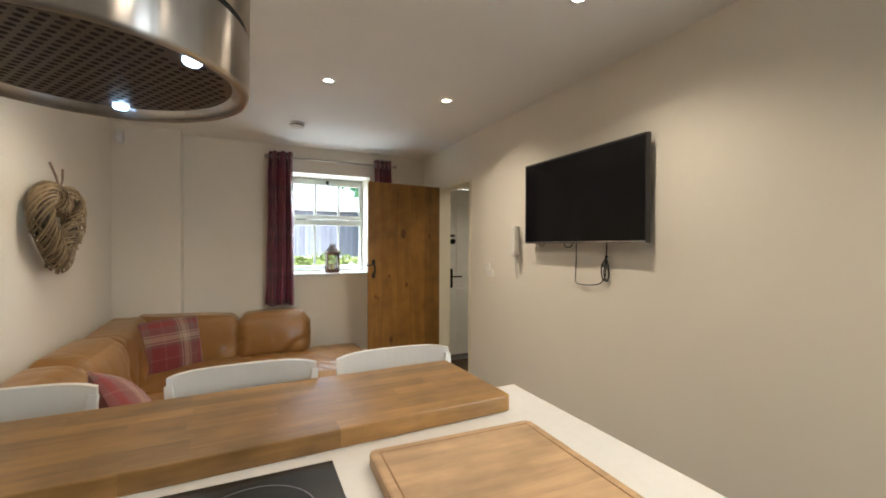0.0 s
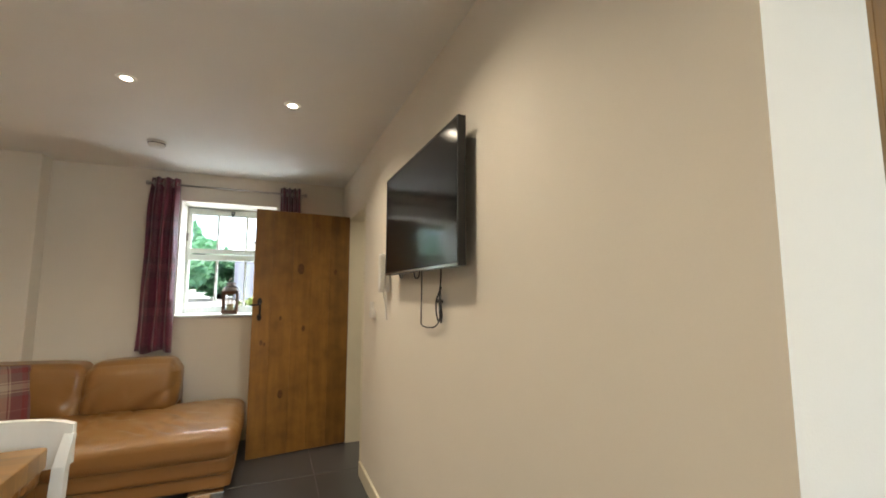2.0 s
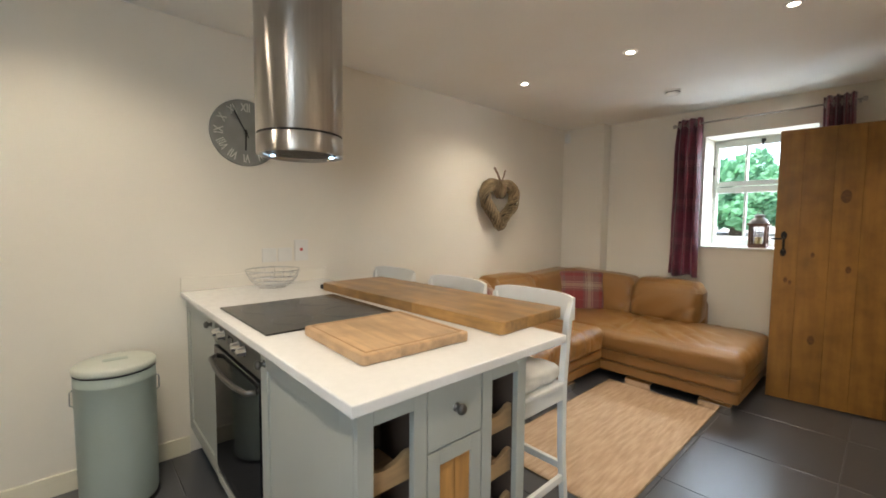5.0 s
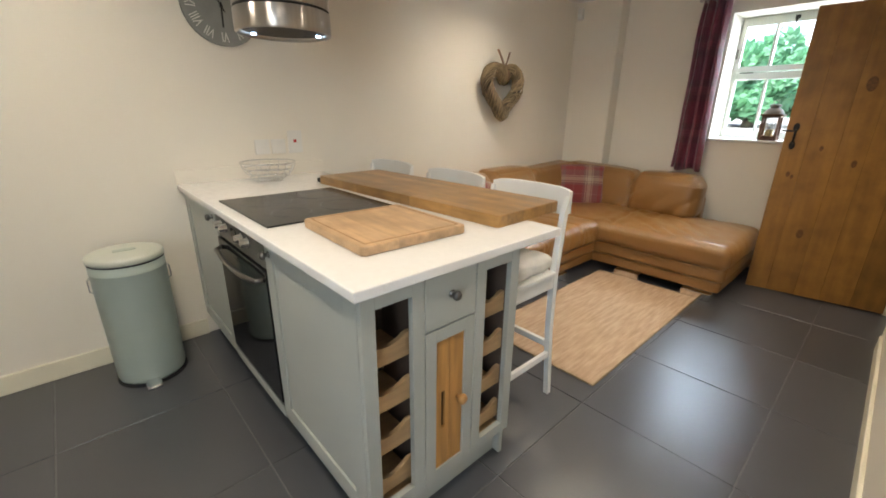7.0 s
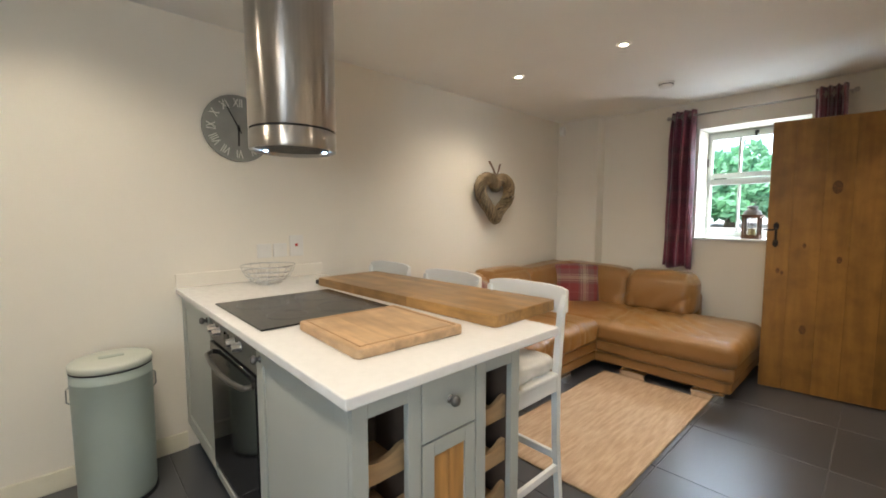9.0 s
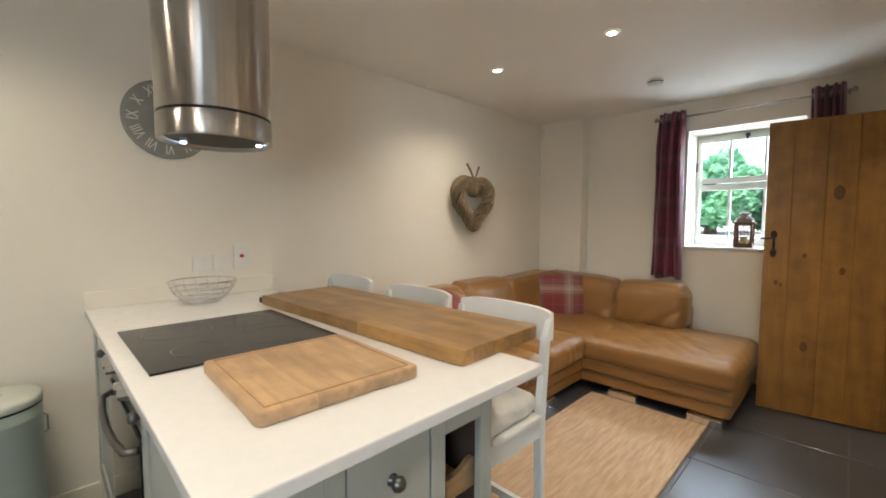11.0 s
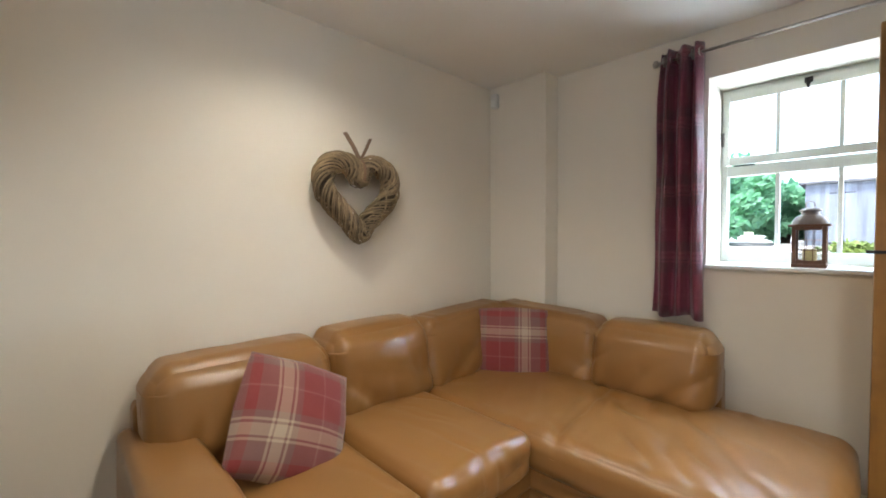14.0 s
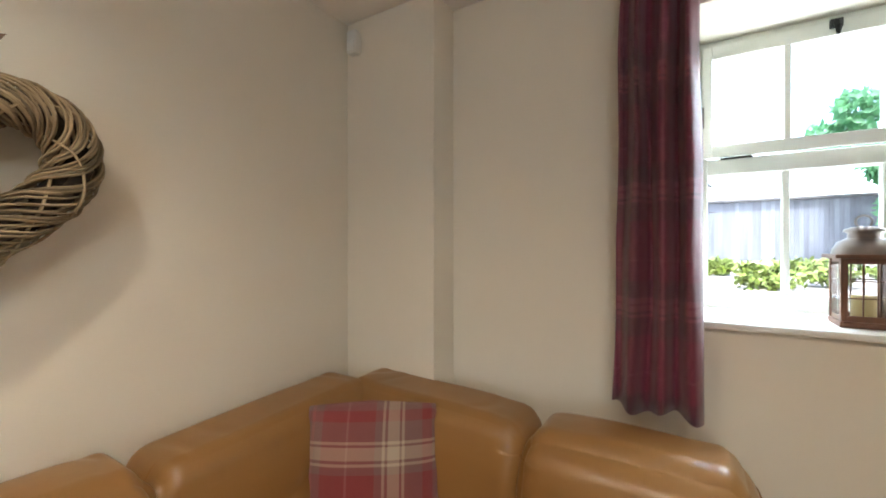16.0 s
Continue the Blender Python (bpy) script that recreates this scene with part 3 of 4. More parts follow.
def hang_curtain(x0, x1, xb0, xb1, z0, z1, folds, seed, label):
    c = thing("curtain", label, "curtain", None, "window curtains")
    cloth = part("cloth", curtain(x0, x1, xb0, xb1, z0, z1, folds, seed), M_CURTAIN, c, smooth=True)
    s = cloth.modifiers.new("thickness", "SOLIDIFY")
    s.thickness = 0.004
    for k in range(folds * 2):
        gx = x0 + (x1 - x0) * (k + .5) / (folds * 2)
        part("eyelet", tube([(gx, -.105 + .024 * math.cos(a), 2.222 + .024 * math.sin(a)) for a in [i * math.pi / 8 for i in range(16)]], .004, 6, closed=True), M_STEEL, c, smooth=True)


hang_curtain(1.178, 1.385, 1.142, 1.398, 0.815, 2.275, 3, 2, "plum tartan eyelet curtain gathered beside the window")
hang_curtain(2.19, 2.37, 2.19, 2.40, 0.82, 2.28, 4, 7, "plum tartan eyelet curtain partly behind the door")
rod = thing("curtain_rod", "thin brushed steel curtain pole over the window", "curtain rod")
part("pole", tube([(1.165, -.105, 2.222), (2.40, -.105, 2.222)], .008, 12), M_STEEL, rod, smooth=True)
for x in (1.15, 2.412):
    part("finial", lathe([(0, -.018), (.012, -.016), (.017, 0), (.012, .016), (0, .018)], 16), M_STEEL, rod, m=pose(x, -.105, 2.222), smooth=True)
for x in (1.163, 2.385):
    part("bracket", tube([(x, 0, 2.222), (x, -.105, 2.222)], .006), M_STEEL, rod)

# ---- corner sofa ----
sofa = thing("corner_sofa", "tan leather corner sofa with chaise end and chrome feet", "sofa")


def stuffed(name, x0, y0, z0, x1, y1, z1, r, puff, wr, seed, parent, shape=None, m=None, cuts=30, label=""):
    bm = soft(x1 - x0, y1 - y0, z1 - z0, r, puff, wr, seed, cuts, shape)
    return part(name, bm, M_LEATHER, parent, label, True, (m or Matrix()) @ pose((x0 + x1) / 2, (y0 + y1) / 2, (z0 + z1) / 2))


def fold_map(p, seed, along, freq, amp, mask):
    """Height of pulled leather folds that run along one direction."""
    if mask <= 0:
        return 0.0
    a = Vector((along[0], along[1], 0)).normalized()
    s_, t_ = p.x * a.x + p.y * a.y, -p.x * a.y + p.y * a.x
    t_ += 0.05 * noise.noise(Vector((s_ * 6, t_ * 6, seed)))
    n1 = noise.noise(Vector((s_ * freq * 0.28, t_ * freq, p.z * 3 + seed)))
    return -amp * mask * (math.exp(-(n1 * 4.5) ** 2) - 0.3)


def chaise_shape(p, u):
    q = p.copy()
    if u.z > 0.2:
        mid = math.exp(-((p.x - 0.20) / 0.42) ** 2) * (1 - max(0.0, abs(u.y) - 0.75) * 3)
        q.z += fold_map(p, 3.0, (0.55, -0.85), 8, 0.017, mid) + fold_map(p, 8.0, (-0.4, -0.9), 5, 0.006, 0.6)
        q.z -= 0.016 * math.exp(-((p.x + 0.06 + 0.1 * p.y) / 0.018) ** 2) * (1 - u.y * u.y * .6)
    return q


def seat_shape(seed):
    def f(p, u):
        q = p.copy()
        edge = max(0.0, u.x) ** 2
        if u.z > 0.0:
            q.z += fold_map(p, seed, (1, 0.15), 8, 0.008, 0.25 + edge)
        if u.x > 0.5:
            q.x += fold_map(Vector((p.z, p.y, p.x)), seed + 2, (1, 0.1), 12, 0.009, edge)
        return q
    return f


def back_shape(k, ax, seed, amount=1.0, tilt=0.0):
    """Leaning back cushion, full in the middle, gathered at its foot and sides."""
    other = 1 - ax
    sgn = 1 if ax == 0 else -1

    def f(p, u):
        q = p.copy()
        q[ax] -= k * (u.z + 1) / 2
        q.z += tilt * u[other] * (u.z + 1) / 2
        if u[ax] * sgn > 0.3:
            low = max(0.0, 0.35 - u.z) + 0.7 * max(0.0, abs(u[other]) - 0.55)
            w = Vector((p[other], p.z, 0))
            q[ax] += sgn * (fold_map(w, seed, (0.75, 0.65) if seed % 2 else (0.8, -0.55), 6, 0.024 * amount, min(1.0, low)) + fold_map(w, seed + 5, (0.3, 1), 6, 0.015 * amount, 0.7 * min(1.0, low + .15)))
        if u.z > 0.6:
            q.z += fold_map(Vector((p[other], p[ax], 0)), seed + 9, (0.2, 1), 10, 0.010 * amount, max(0.0, abs(u[other]) - 0.3))
            q.z -= 0.018 * max(0.0, abs(u[other]) - 0.82) / 0.18
        return q
    return f


# plinths in two tiers
stuffed("base", 0.06, -2.20, 0.055, 0.975, -1.02, 0.155, .03, (0, 0, 0), .003, 1, sofa)
stuffed("base", 0.08, -2.20, 0.14, 0.99, -1.02, 0.27, .04, (.006, 0, 0), .004, 2, sofa)
stuffed("base", 0.50, -1.085, 0.055, 1.955, -0.06, 0.155, .03, (0, 0, 0), .003, 3, sofa)
stuffed("base", 0.50, -1.10, 0.14, 1.97, -0.06, 0.27, .04, (0, .006, 0), .004, 4, sofa)
# seats
stuffed("seat_cushion", 0.28, -2.20, 0.24, 1.03, -1.715, 0.435, .06, (.012, 0, .026), .006, 5, sofa, seat_shape(5), cuts=56)
stuffed("seat_cushion", 0.28, -1.715, 0.24, 1.035, -1.13, 0.44, .06, (.012, 0, .028), .006, 6, sofa, seat_shape(11), cuts=56)
stuffed("seat_cushion", 0.25, -1.125, 0.235, 1.985, -0.20, 0.425, .07, (.006, .01, .026), .006, 7, sofa, chaise_shape, cuts=96)
# arm
stuffed("arm", 0.05, -2.425, 0.055, 0.93, -2.205, 0.555, .035, (.006, .006, .01), .006, 8, sofa)
# backs
stuffed("back_frame", 0.03, -2.38, 0.2, 0.16, -0.18, 0.66, .04, (0, 0, 0), .003, 9, sofa)
stuffed("back_frame", 0.10, -0.20, 0.2, 1.50, -0.06, 0.60, .04, (0, 0, 0), .003, 10, sofa)
CREASED = "creased tan leather back cushion"
stuffed("back_cushion", 0.10, -2.36, 0.40, 0.37, -1.655, 0.80, .085, (.035, .01, .014), .0068, 11, sofa, back_shape(.08, 0, 11, .6), cuts=60, label=CREASED)
stuffed("back_cushion", 0.10, -1.665, 0.40, 0.37, -1.055, 0.81, .075, (.045, .01, .015), .006, 12, sofa, back_shape(.08, 0, 12, 1.3), cuts=60, label=CREASED)
stuffed("back_cushion", 0.10, -1.065, 0.40, 0.35, -0.27, 0.798, .055, (.02, .01, .004), .006, 13, sofa, back_shape(.08, 0, 13, .9, .018), cuts=60)
stuffed("back_cushion", 0.155, -0.42, 0.40, 0.925, -0.17, 0.798, .055, (.01, .02, .0), .006, 14, sofa, back_shape(-.06, 1, 14, .8, -.018), cuts=60)
stuffed("back_cushion", 0.915, -0.45, 0.40, 1.51, -0.17, 0.785, .085, (.012, .04, .01), .006, 15, sofa, back_shape(-.06, 1, 15, 1.0), cuts=60, label=CREASED)
for fx0, fx1, fy0, fy1 in ((1.20, 1.40, -1.12, -1.06), (1.72, 1.92, -1.12, -1.06), (0.93, 0.985, -1.75, -1.50), (0.75, 0.93, -2.44, -2.38), (1.75, 1.92, -0.2, -0.14), (0.1, 0.2, -2.42, -2.3)):
    part("foot", box(fx0, fy0, 0.0, fx1, fy1, 0.058, 0.006), M_CHROME, sofa, "chrome block foot")


def scatter_cushion(label, m, s=0.42, t=0.15, seed=0):
    c = thing("cushion", label, "cushion", m, "scatter cushions")

    def shape(p, u):
        e = max(abs(u.x), abs(u.z))
        k = (1 - u.x ** 2) ** 0.55 * (1 - u.z ** 2) ** 0.55 if e < 1 else 0
        pinch = 1 - 0.06 * (1 - abs(abs(u.x) - abs(u.z)))
        return Vector((u.x * s / 2 * pinch, (math.copysign(1, u.y) if abs(u.y) > .99 else u.y) * (0.006 + k * t / 2) + .006 * noise.noise(Vector((u.x * 3, u.z * 3, seed))), u.z * s / 2 * pinch))
    part("cover", soft(s, t, s, .01, cuts=18, shape=shape), M_CUSHION, c, smooth=True)
    h = s / 2 * .995
    pts = []
    for a, b in (((-1, -1), (1, -1)), ((1, -1), (1, 1)), ((1, 1), (-1, 1)), ((-1, 1), (-1, -1))):
        for i in range(8):
            f = i / 8
            x, z = a[0] + (b[0] - a[0]) * f, a[1] + (b[1] - a[1]) * f
            pin = 1 - 0.06 * (1 - abs(abs(x) - abs(z)))
            pts.append((x * h * pin, 0, z * h * pin))
    part("piping", tube(pts, .004, 6, closed=True), M_CUSHION, c, smooth=True)
    return c


def axes(center, u, up):
    u, up = Vector(u).normalized(), Vector(up).normalized()
    n = up.cross(u).normalized()
    up = u.cross(n)
    return Matrix.Translation(center) @ Matrix((u, n, up)).transposed().to_4x4()


scatter_cushion("red and cream tartan cushion slumped on the sofa seat", axes((0.525, -1.950, 0.592), (-0.10, -0.86, 0.42), (0.50, -0.24, -0.74)), 0.44, .16, 1)
scatter_cushion("red and cream tartan cushion in the sofa corner", axes((0.465, -0.515, 0.588), (0.82, 0.57, 0), (-0.12, 0.16, 0.98)), 0.45, .14, 5)

# ---- jute rug ----
rug = thing("rug", "natural jute rug on the dark tiled floor", "rug")
bm = bmesh.new()
nx, ny = 152, 40
vs = [[bm.verts.new((1.075 + .765 * i / nx, -2.655 + 1.535 * j / ny + .005 * noise.noise(Vector((i * .05, j * .02, 4))), .008 + .0028 * abs(math.sin(math.pi * i / 4)) + .002 * noise.noise(Vector((i * .05, j * .4, 1))))) for j in range(ny + 1)] for i in range(nx + 1)]
for i in range(nx):
    for j in range(ny):
        bm.faces.new((vs[i][j], vs[i + 1][j], vs[i + 1][j + 1], vs[i][j + 1]))
r = part("weave", bm, M_JUTE, rug, smooth=True)
s = r.modifiers.new("thickness", "SOLIDIFY")
s.thickness = 0.007
part("border", tube([(1.075, -2.655, .006), (1.84, -2.655, .006), (1.84, -1.12, .006), (1.075, -1.12, .006)], .0055, 6, closed=True), M_JUTE2, rug, smooth=True)

# ---- kitchen peninsula ----
TZ = 0.91
wt = thing("worktop", "white quartz worktop with low upstand on the kitchen peninsula", "worktop")
part("slab", box(0.0, -3.962, TZ - .03, 1.840, -3.113, TZ, 0.005, seg=3), M_QUARTZ, wt)
part("upstand", box(0.0005, -3.962, TZ + .0002, .0195, -3.113, TZ + .078, 0.003), M_WALL, wt, "low cream painted upstand against the wall")
CZ = TZ - .0302
Y0, Y1, EXU = -3.938, -3.315, 1.818


def shaker(x0, x1, z0, z1, y, t=.02):
    """Framed door facing -y: its panel, with the stiles and rails that go on it."""
    s = .06
    return box(x0, y, z0, x1, y + t * .6, z1, .0015), [("stile", box(x0, y - t * .4, z0, x0 + s, y, z1, .0015)), ("stile", box(x1 - s, y - t * .4, z0, x1, y, z1, .0015)),
            ("rail", box(x0 + s, y - t * .4, z0, x1 - s, y, z0 + s, .0015)), ("rail", box(x0 + s, y - t * .4, z1 - s, x1 - s, y, z1, .0015))]


def knob(parent, m, material=M_PEWTER):
    part("knob", lathe([(0, .032), (.011, .030), (.016, .022), (.015, .016), (.008, .012), (.007, .004), (.013, .002), (.013, 0), (0, 0)], 20), material, parent, "pewter knob" if material is M_PEWTER else "", True, m)


cabinets = [("west", 0.016, 0.60), ("east", 1.195, 1.60)]
for nm, x0, x1 in cabinets:
    c = thing("base_cabinet", "sage grey painted base cabinet with a framed door", "cabinet", None, "peninsula cabinets")
    part("carcass", boxes([(x0, Y0 + .022, .13, x1, Y1, CZ)]), M_CAB, c)
    xe = x1 if nm == "west" else 1.80
    panel, bits = shaker(x0 + .003, (x1 if nm == "west" else 1.80) - .003, .15, CZ - .004, Y0 + .008)
    d = part("door", panel, M_CAB, c)
    for bn_, bb in bits:
        part(bn_, bb, M_CAB, d)
    if nm == "west":
        knob(d, pose(x1 - .045, Y0, .835, 90))
    else:
        knob(d, pose(x0 + .04, Y0, .835, 90))
    part("plinth", box(x0, Y0 + .055, 0, x1, Y0 + .07, .13), M_CAB, c)

# built-in oven
ov = thing("oven", "built-in black glass oven with steel control knobs", "oven")
part("body", box(.604, Y0 + .03, .16, 1.191, Y0 + .5, CZ), M_BLACK, ov)
part("control_panel", box(.604, Y0 + .002, .765, 1.191, Y0 + .03, CZ - .002, .002), M_PEWTER, ov, "dark steel control panel")
od = part("door", box(.604, Y0 - .004, .20, 1.191, Y0 + .03, .755, .004), M_BLACKGLASS, ov, "black glass oven door")
part("handle", tube([(.64, Y0 - .004, .715), (.66, Y0 - .030, .71), (.78, Y0 - .040, .702), (.9, Y0 - .043, .700), (1.02, Y0 - .040, .702), (1.135, Y0 - .030, .71), (1.155, Y0 - .004, .715)], .010, 10), M_PEWTER, od, "curved steel handle", True)
part("vent", box(.604, Y0 + .006, .165, 1.191, Y0 + .03, .195, .002), M_BLACK, ov)
for x in (.68, .75, .95, 1.02):
    kn = part("knob", lathe([(0, .03), (.016, .028), (.018, .004), (.022, .002), (.022, 0), (0, 0)], 22), M_CHROME, ov, "chrome control knob", True, pose(x, Y0 + .002, .825, 90))
part("display", box(.82, Y0 - .001, .805, .88, Y0 + .003, .84), M_BLACKGLASS, ov)
part("housing_rail", box(.604, Y0 + .0, .13, 1.191, Y0 + .02, .162, .002), M_CAB, ov)
part("plinth", box(.604, Y0 + .055, 0, 1.191, Y0 + .07, .13), M_CAB, ov)

# end unit with wine racks
wu = thing("wine_rack_cabinet", "sage grey end cabinet with wine racks and oak towel door", "cabinet", None, "peninsula cabinets")
yA, yB, yC, yD = Y0, -3.732, -3.526, Y1
part("side_panel", box(1.602, Y0 + .0205, .13, EXU - .021, Y0 + .036, CZ, .001), M_CAB, wu)
part("inner_lining", box(1.613, Y0 + .0365, .151, EXU - .021, Y0 + .040, CZ), M_DARKIN, wu)
part("inner_lining", box(1.613, Y1 - .022, .151, EXU - .022, Y1 - .0185, CZ), M_DARKIN, wu)
part("corner_post", box(1.801, Y0, .13, EXU - .021, Y0 + .02, CZ, .001), M_CAB, wu)
part("side_panel", box(1.602, Y1 - .018, .0, EXU - .0215, Y1, CZ, .001), M_CAB, wu)
for y in (yB, yC):
    part("divider", box(1.613, y - .008, .151, EXU - .021, y + .008, CZ), M_DARKIN, wu)
part("back", box(1.602, Y0 + .019, .13, 1.612, Y1 - .019, CZ), M_DARKIN, wu)
part("plinth", box(1.75, Y0 + .02, 0, 1.765, Y1 - .02, .13), M_CAB, wu)
part("plinth", box(1.602, Y0 + .055, 0, 1.75, Y0 + .07, .13), M_CAB, wu)
part("bottom", box(1.612, Y0 + .019, .13, EXU - .021, Y1 - .019, .15), M_RACK, wu)


def end_frame(thing_part, y0, y1, z0, z1, s=.035):
    f = thing_part
    a = part(f[0], box(EXU - .02, y0, z0, EXU, y0 + s, z1, .0015), M_CAB, f[1])
    for nm_, q in (("stile", (EXU - .02, y1 - s, z0, EXU, y1, z1)), ("rail", (EXU - .02, y0 + s, z0, EXU, y1 - s, z0 + s)), ("rail", (EXU - .02, y0 + s, z1 - s, EXU, y1 - s, z1))):
        part(nm_, box(*q, .0015), M_CAB, a)
    return a


def scallop(y0, y1, z, d):
    """Rack board with a scooped upper edge."""
    bm = bmesh.new()
    n = 14
    f, b = [], []
    for i in range(n + 1):
        g = i / n
        y = y0 + (y1 - y0) * g
        dip = .022 * max(0, math.cos((g - .5) * math.pi * 1.35)) ** .7 if abs(g - .5) < .37 else 0
        f.append((y, z + d - dip))
    for x in (EXU - .055, EXU - .04):
        b.append([(bm.verts.new((x, y, z)), bm.verts.new((x, y, zt))) for y, zt in f])
    for i in range(n):
        for r in b:
            bm.faces.new((r[i][0], r[i + 1][0], r[i + 1][1], r[i][1]))
        bm.faces.new((b[0][i][1], b[0][i + 1][1], b[1][i + 1][1], b[1][i][1]))
        bm.faces.new((b[0][i][0], b[0][i + 1][0], b[1][i + 1][0], b[1][i][0]))
    return bm


for y0, y1 in ((yA, yB - .001), (yC + .001, yD)):
    end_frame(("rack_frame", wu), y0 + .002, y1 - .001, .135, CZ - .003, .042)
    for k in range(5):
        z = .178 + k * .152 if k < 4 else None
        if z is None:
            continue
        sh = part("rack_board", scallop(y0 + .02, y1 - .02, z, .075), M_RACK, wu, "scooped pine bottle rest")
        part("rack_shelf", box(1.62, y0 + .02, z, EXU - .056, y1 - .02, z + .012), M_RACK, wu)
part("drawer", box(EXU - .02, yB + .002, .705, EXU, yC - .002, CZ - .003, .003), M_CAB, wu)
knob(wu, pose(EXU, (yB + yC) / 2, .80, 0, 90))
td = end_frame(("towel_door", wu), yB + .002, yC - .002, .135, .70, .042)
ym = (yB + yC) / 2
part("board", boxes([(EXU - .016, yB + .044, .177, EXU - .006, ym - .001, .33), (EXU - .016, yB + .044, .47, EXU - .006, ym - .001, .658), (EXU - .016, yB + .044, .33, EXU - .006, ym - .033, .47), (EXU - .016, ym - .017, .33, EXU - .006, ym - .001, .47)]), M_PANEL, td, "oak board with a cut slot")
part("board", box(EXU - .016, ym + .001, .177, EXU - .006, yC - .044, .658, .001), M_PANEL, td, "oak board")
part("knob", lathe([(0, .036), (.014, .033), (.019, .024), (.015, .014), (.008, .010), (.008, 0), (0, 0)], 20), M_PANEL, td, "turned wooden knob", True, pose(EXU - .006, ym + .038, .42, 0, 90))

# hob
hob = thing("hob", "black glass ceramic hob set in the white worktop", "hob")
part("glass", box(.612, -3.915, TZ + .001, 1.188, -3.372, TZ + .007, .002), M_HOB, hob)
for hx, hy, hr in ((.76, -3.52, .09), (1.03, -3.52, .105), (.76, -3.76, .105), (1.03, -3.76, .075)):
    part("ring_mark", lathe([(hr, TZ + .0072), (hr, TZ + .0076), (hr + .002, TZ + .0076), (hr + .002, TZ + .0072)], 48), M_HOBMARK, hob, m=pose(hx, hy, 0))

def slab_staves(thing_, material, rows, sx, sy, sz, corner, edge):
    """A slab with rounded corners and eased edges, cut into its joined staves."""
    slab = box(-sx / 2, -sy / 2, .0005, sx / 2, sy / 2, sz)
    bmesh.ops.bevel(slab, geom=[e for e in slab.edges if abs(e.verts[0].co.z - e.verts[1].co.z) > sz * .5], offset=corner, segments=5, affect="EDGES", profile=.5)
    bmesh.ops.bevel(slab, geom=[e for e in slab.edges if e.calc_face_angle(0) > 1.2], offset=edge, segments=2, affect="EDGES", profile=.6)
    for y0, y1, x0, x1 in rows:
        b = slab.copy()
        for co, no in (((x0, 0, 0), (-1, 0, 0)), ((x1, 0, 0), (1, 0, 0)), ((0, y0, 0), (0, -1, 0)), ((0, y1, 0), (0, 1, 0))):
            r = bmesh.ops.bisect_plane(b, geom=b.verts[:] + b.edges[:] + b.faces[:], plane_co=co, plane_no=no, clear_outer=True)
            cut = [e for e in r["geom_cut"] if isinstance(e, bmesh.types.BMEdge)]
            if cut:
                bmesh.ops.contextual_create(b, geom=cut)
        part("stave", b, material, thing_)
    slab.free()


# breakfast bar in joined staves
bar = thing("breakfast_bar", "thick beech butcher-block breakfast bar on the worktop", "bar top", pose(1.06, -3.12, TZ, 0, 0, 2.2))
random.seed(5)
hl, rowsn, th = .635, 8, .045
bw = .405 / rowsn
rows_ = []
for k in range(rowsn):
    y0 = -.2025 + k * bw
    x = -hl
    while x < hl - .01:
        x1 = min(hl, x + random.uniform(.16, .5))
        if hl - x1 < .12:
            x1 = hl
        rows_.append((y0 - (.01 if k == 0 else 0), y0 + bw + (.01 if k == rowsn - 1 else 0), x - (.01 if x == -hl else 0), x1 + (.01 if x1 == hl else 0)))
        x = x1
slab_staves(bar, M_STAVE, rows_, 2 * hl, .405, th, .016, .004)
part("end_bracket", box(-hl - .03, -.20, .005, -hl - .001, -.165, .03, .004), M_BLACK, bar, "black bracket")

# chopping board
cb = thing("chopping_board", "thick beech chopping board with a juice groove", "chopping board", pose(1.455, -3.616, TZ, 0, 0, -2.0))
random.seed(9)
L, D, T = .412, .40, .031
wid = [.05, .075, .06, .08, .055]
wid.append(D - sum(wid))
yy = -D / 2
rows_ = []
for k, w in enumerate(wid):
    rows_.append((yy - (.01 if k == 0 else 0), yy + w + (.01 if k == len(wid) - 1 else 0), -L, L))
    yy += w
slab_staves(cb, M_BOARD, rows_, L, D, T, .018, .006)
g = .022
# The groove is drawn as a thin darker bead along the edge.
part("groove", tube([(-L / 2 + g, -D / 2 + g, T - .0015), (L / 2 - g, -D / 2 + g, T - .0015), (L / 2 - g, D / 2 - g, T - .0015), (-L / 2 + g, D / 2 - g, T - .0015)], .0032, 8, closed=True), M_GROOVE, cb)

# ---- cooker hood ----
hood = thing("cooker_hood", "round brushed steel island cooker hood with small lights", "cooker hood", pose(.85, -3.64, 0))
HR, HB = .178, 1.580
part("lower_drum", lathe([(HR - .012, HB), (HR - .002, HB), (HR, HB + .004), (HR, 1.655), (HR - .003, 1.657)], 96), M_STEEL, hood, smooth=True)
part("shadow_gap", lathe([(HR - .004, 1.655), (HR - .004, 1.668)], 96), M_HOLESHADE, hood)
part("chimney", lathe([(HR - .003, 1.666), (HR, 1.668), (HR, CEIL - .001), (HR - .012, CEIL - .001)], 96), M_STEEL, hood, smooth=True)
# Solid block, its near-black colour giving the shade of an open slot.
part("vent_slot", boxes([(HR - .012, -.06, 2.292, HR - .0, .06, 2.318)], .003), M_HOLESHADE, hood)
part("rim", lathe([(HR - .002, HB), (HR - .006, HB - .002), (HR - .020, HB + .008), (HR - .022, HB + .012)], 96), M_STEEL, hood, smooth=True)
bm = lathe([(HR - .020, HB + .012), (0, HB + .012)], 96)
part("filter", bm, M_MESH, hood)
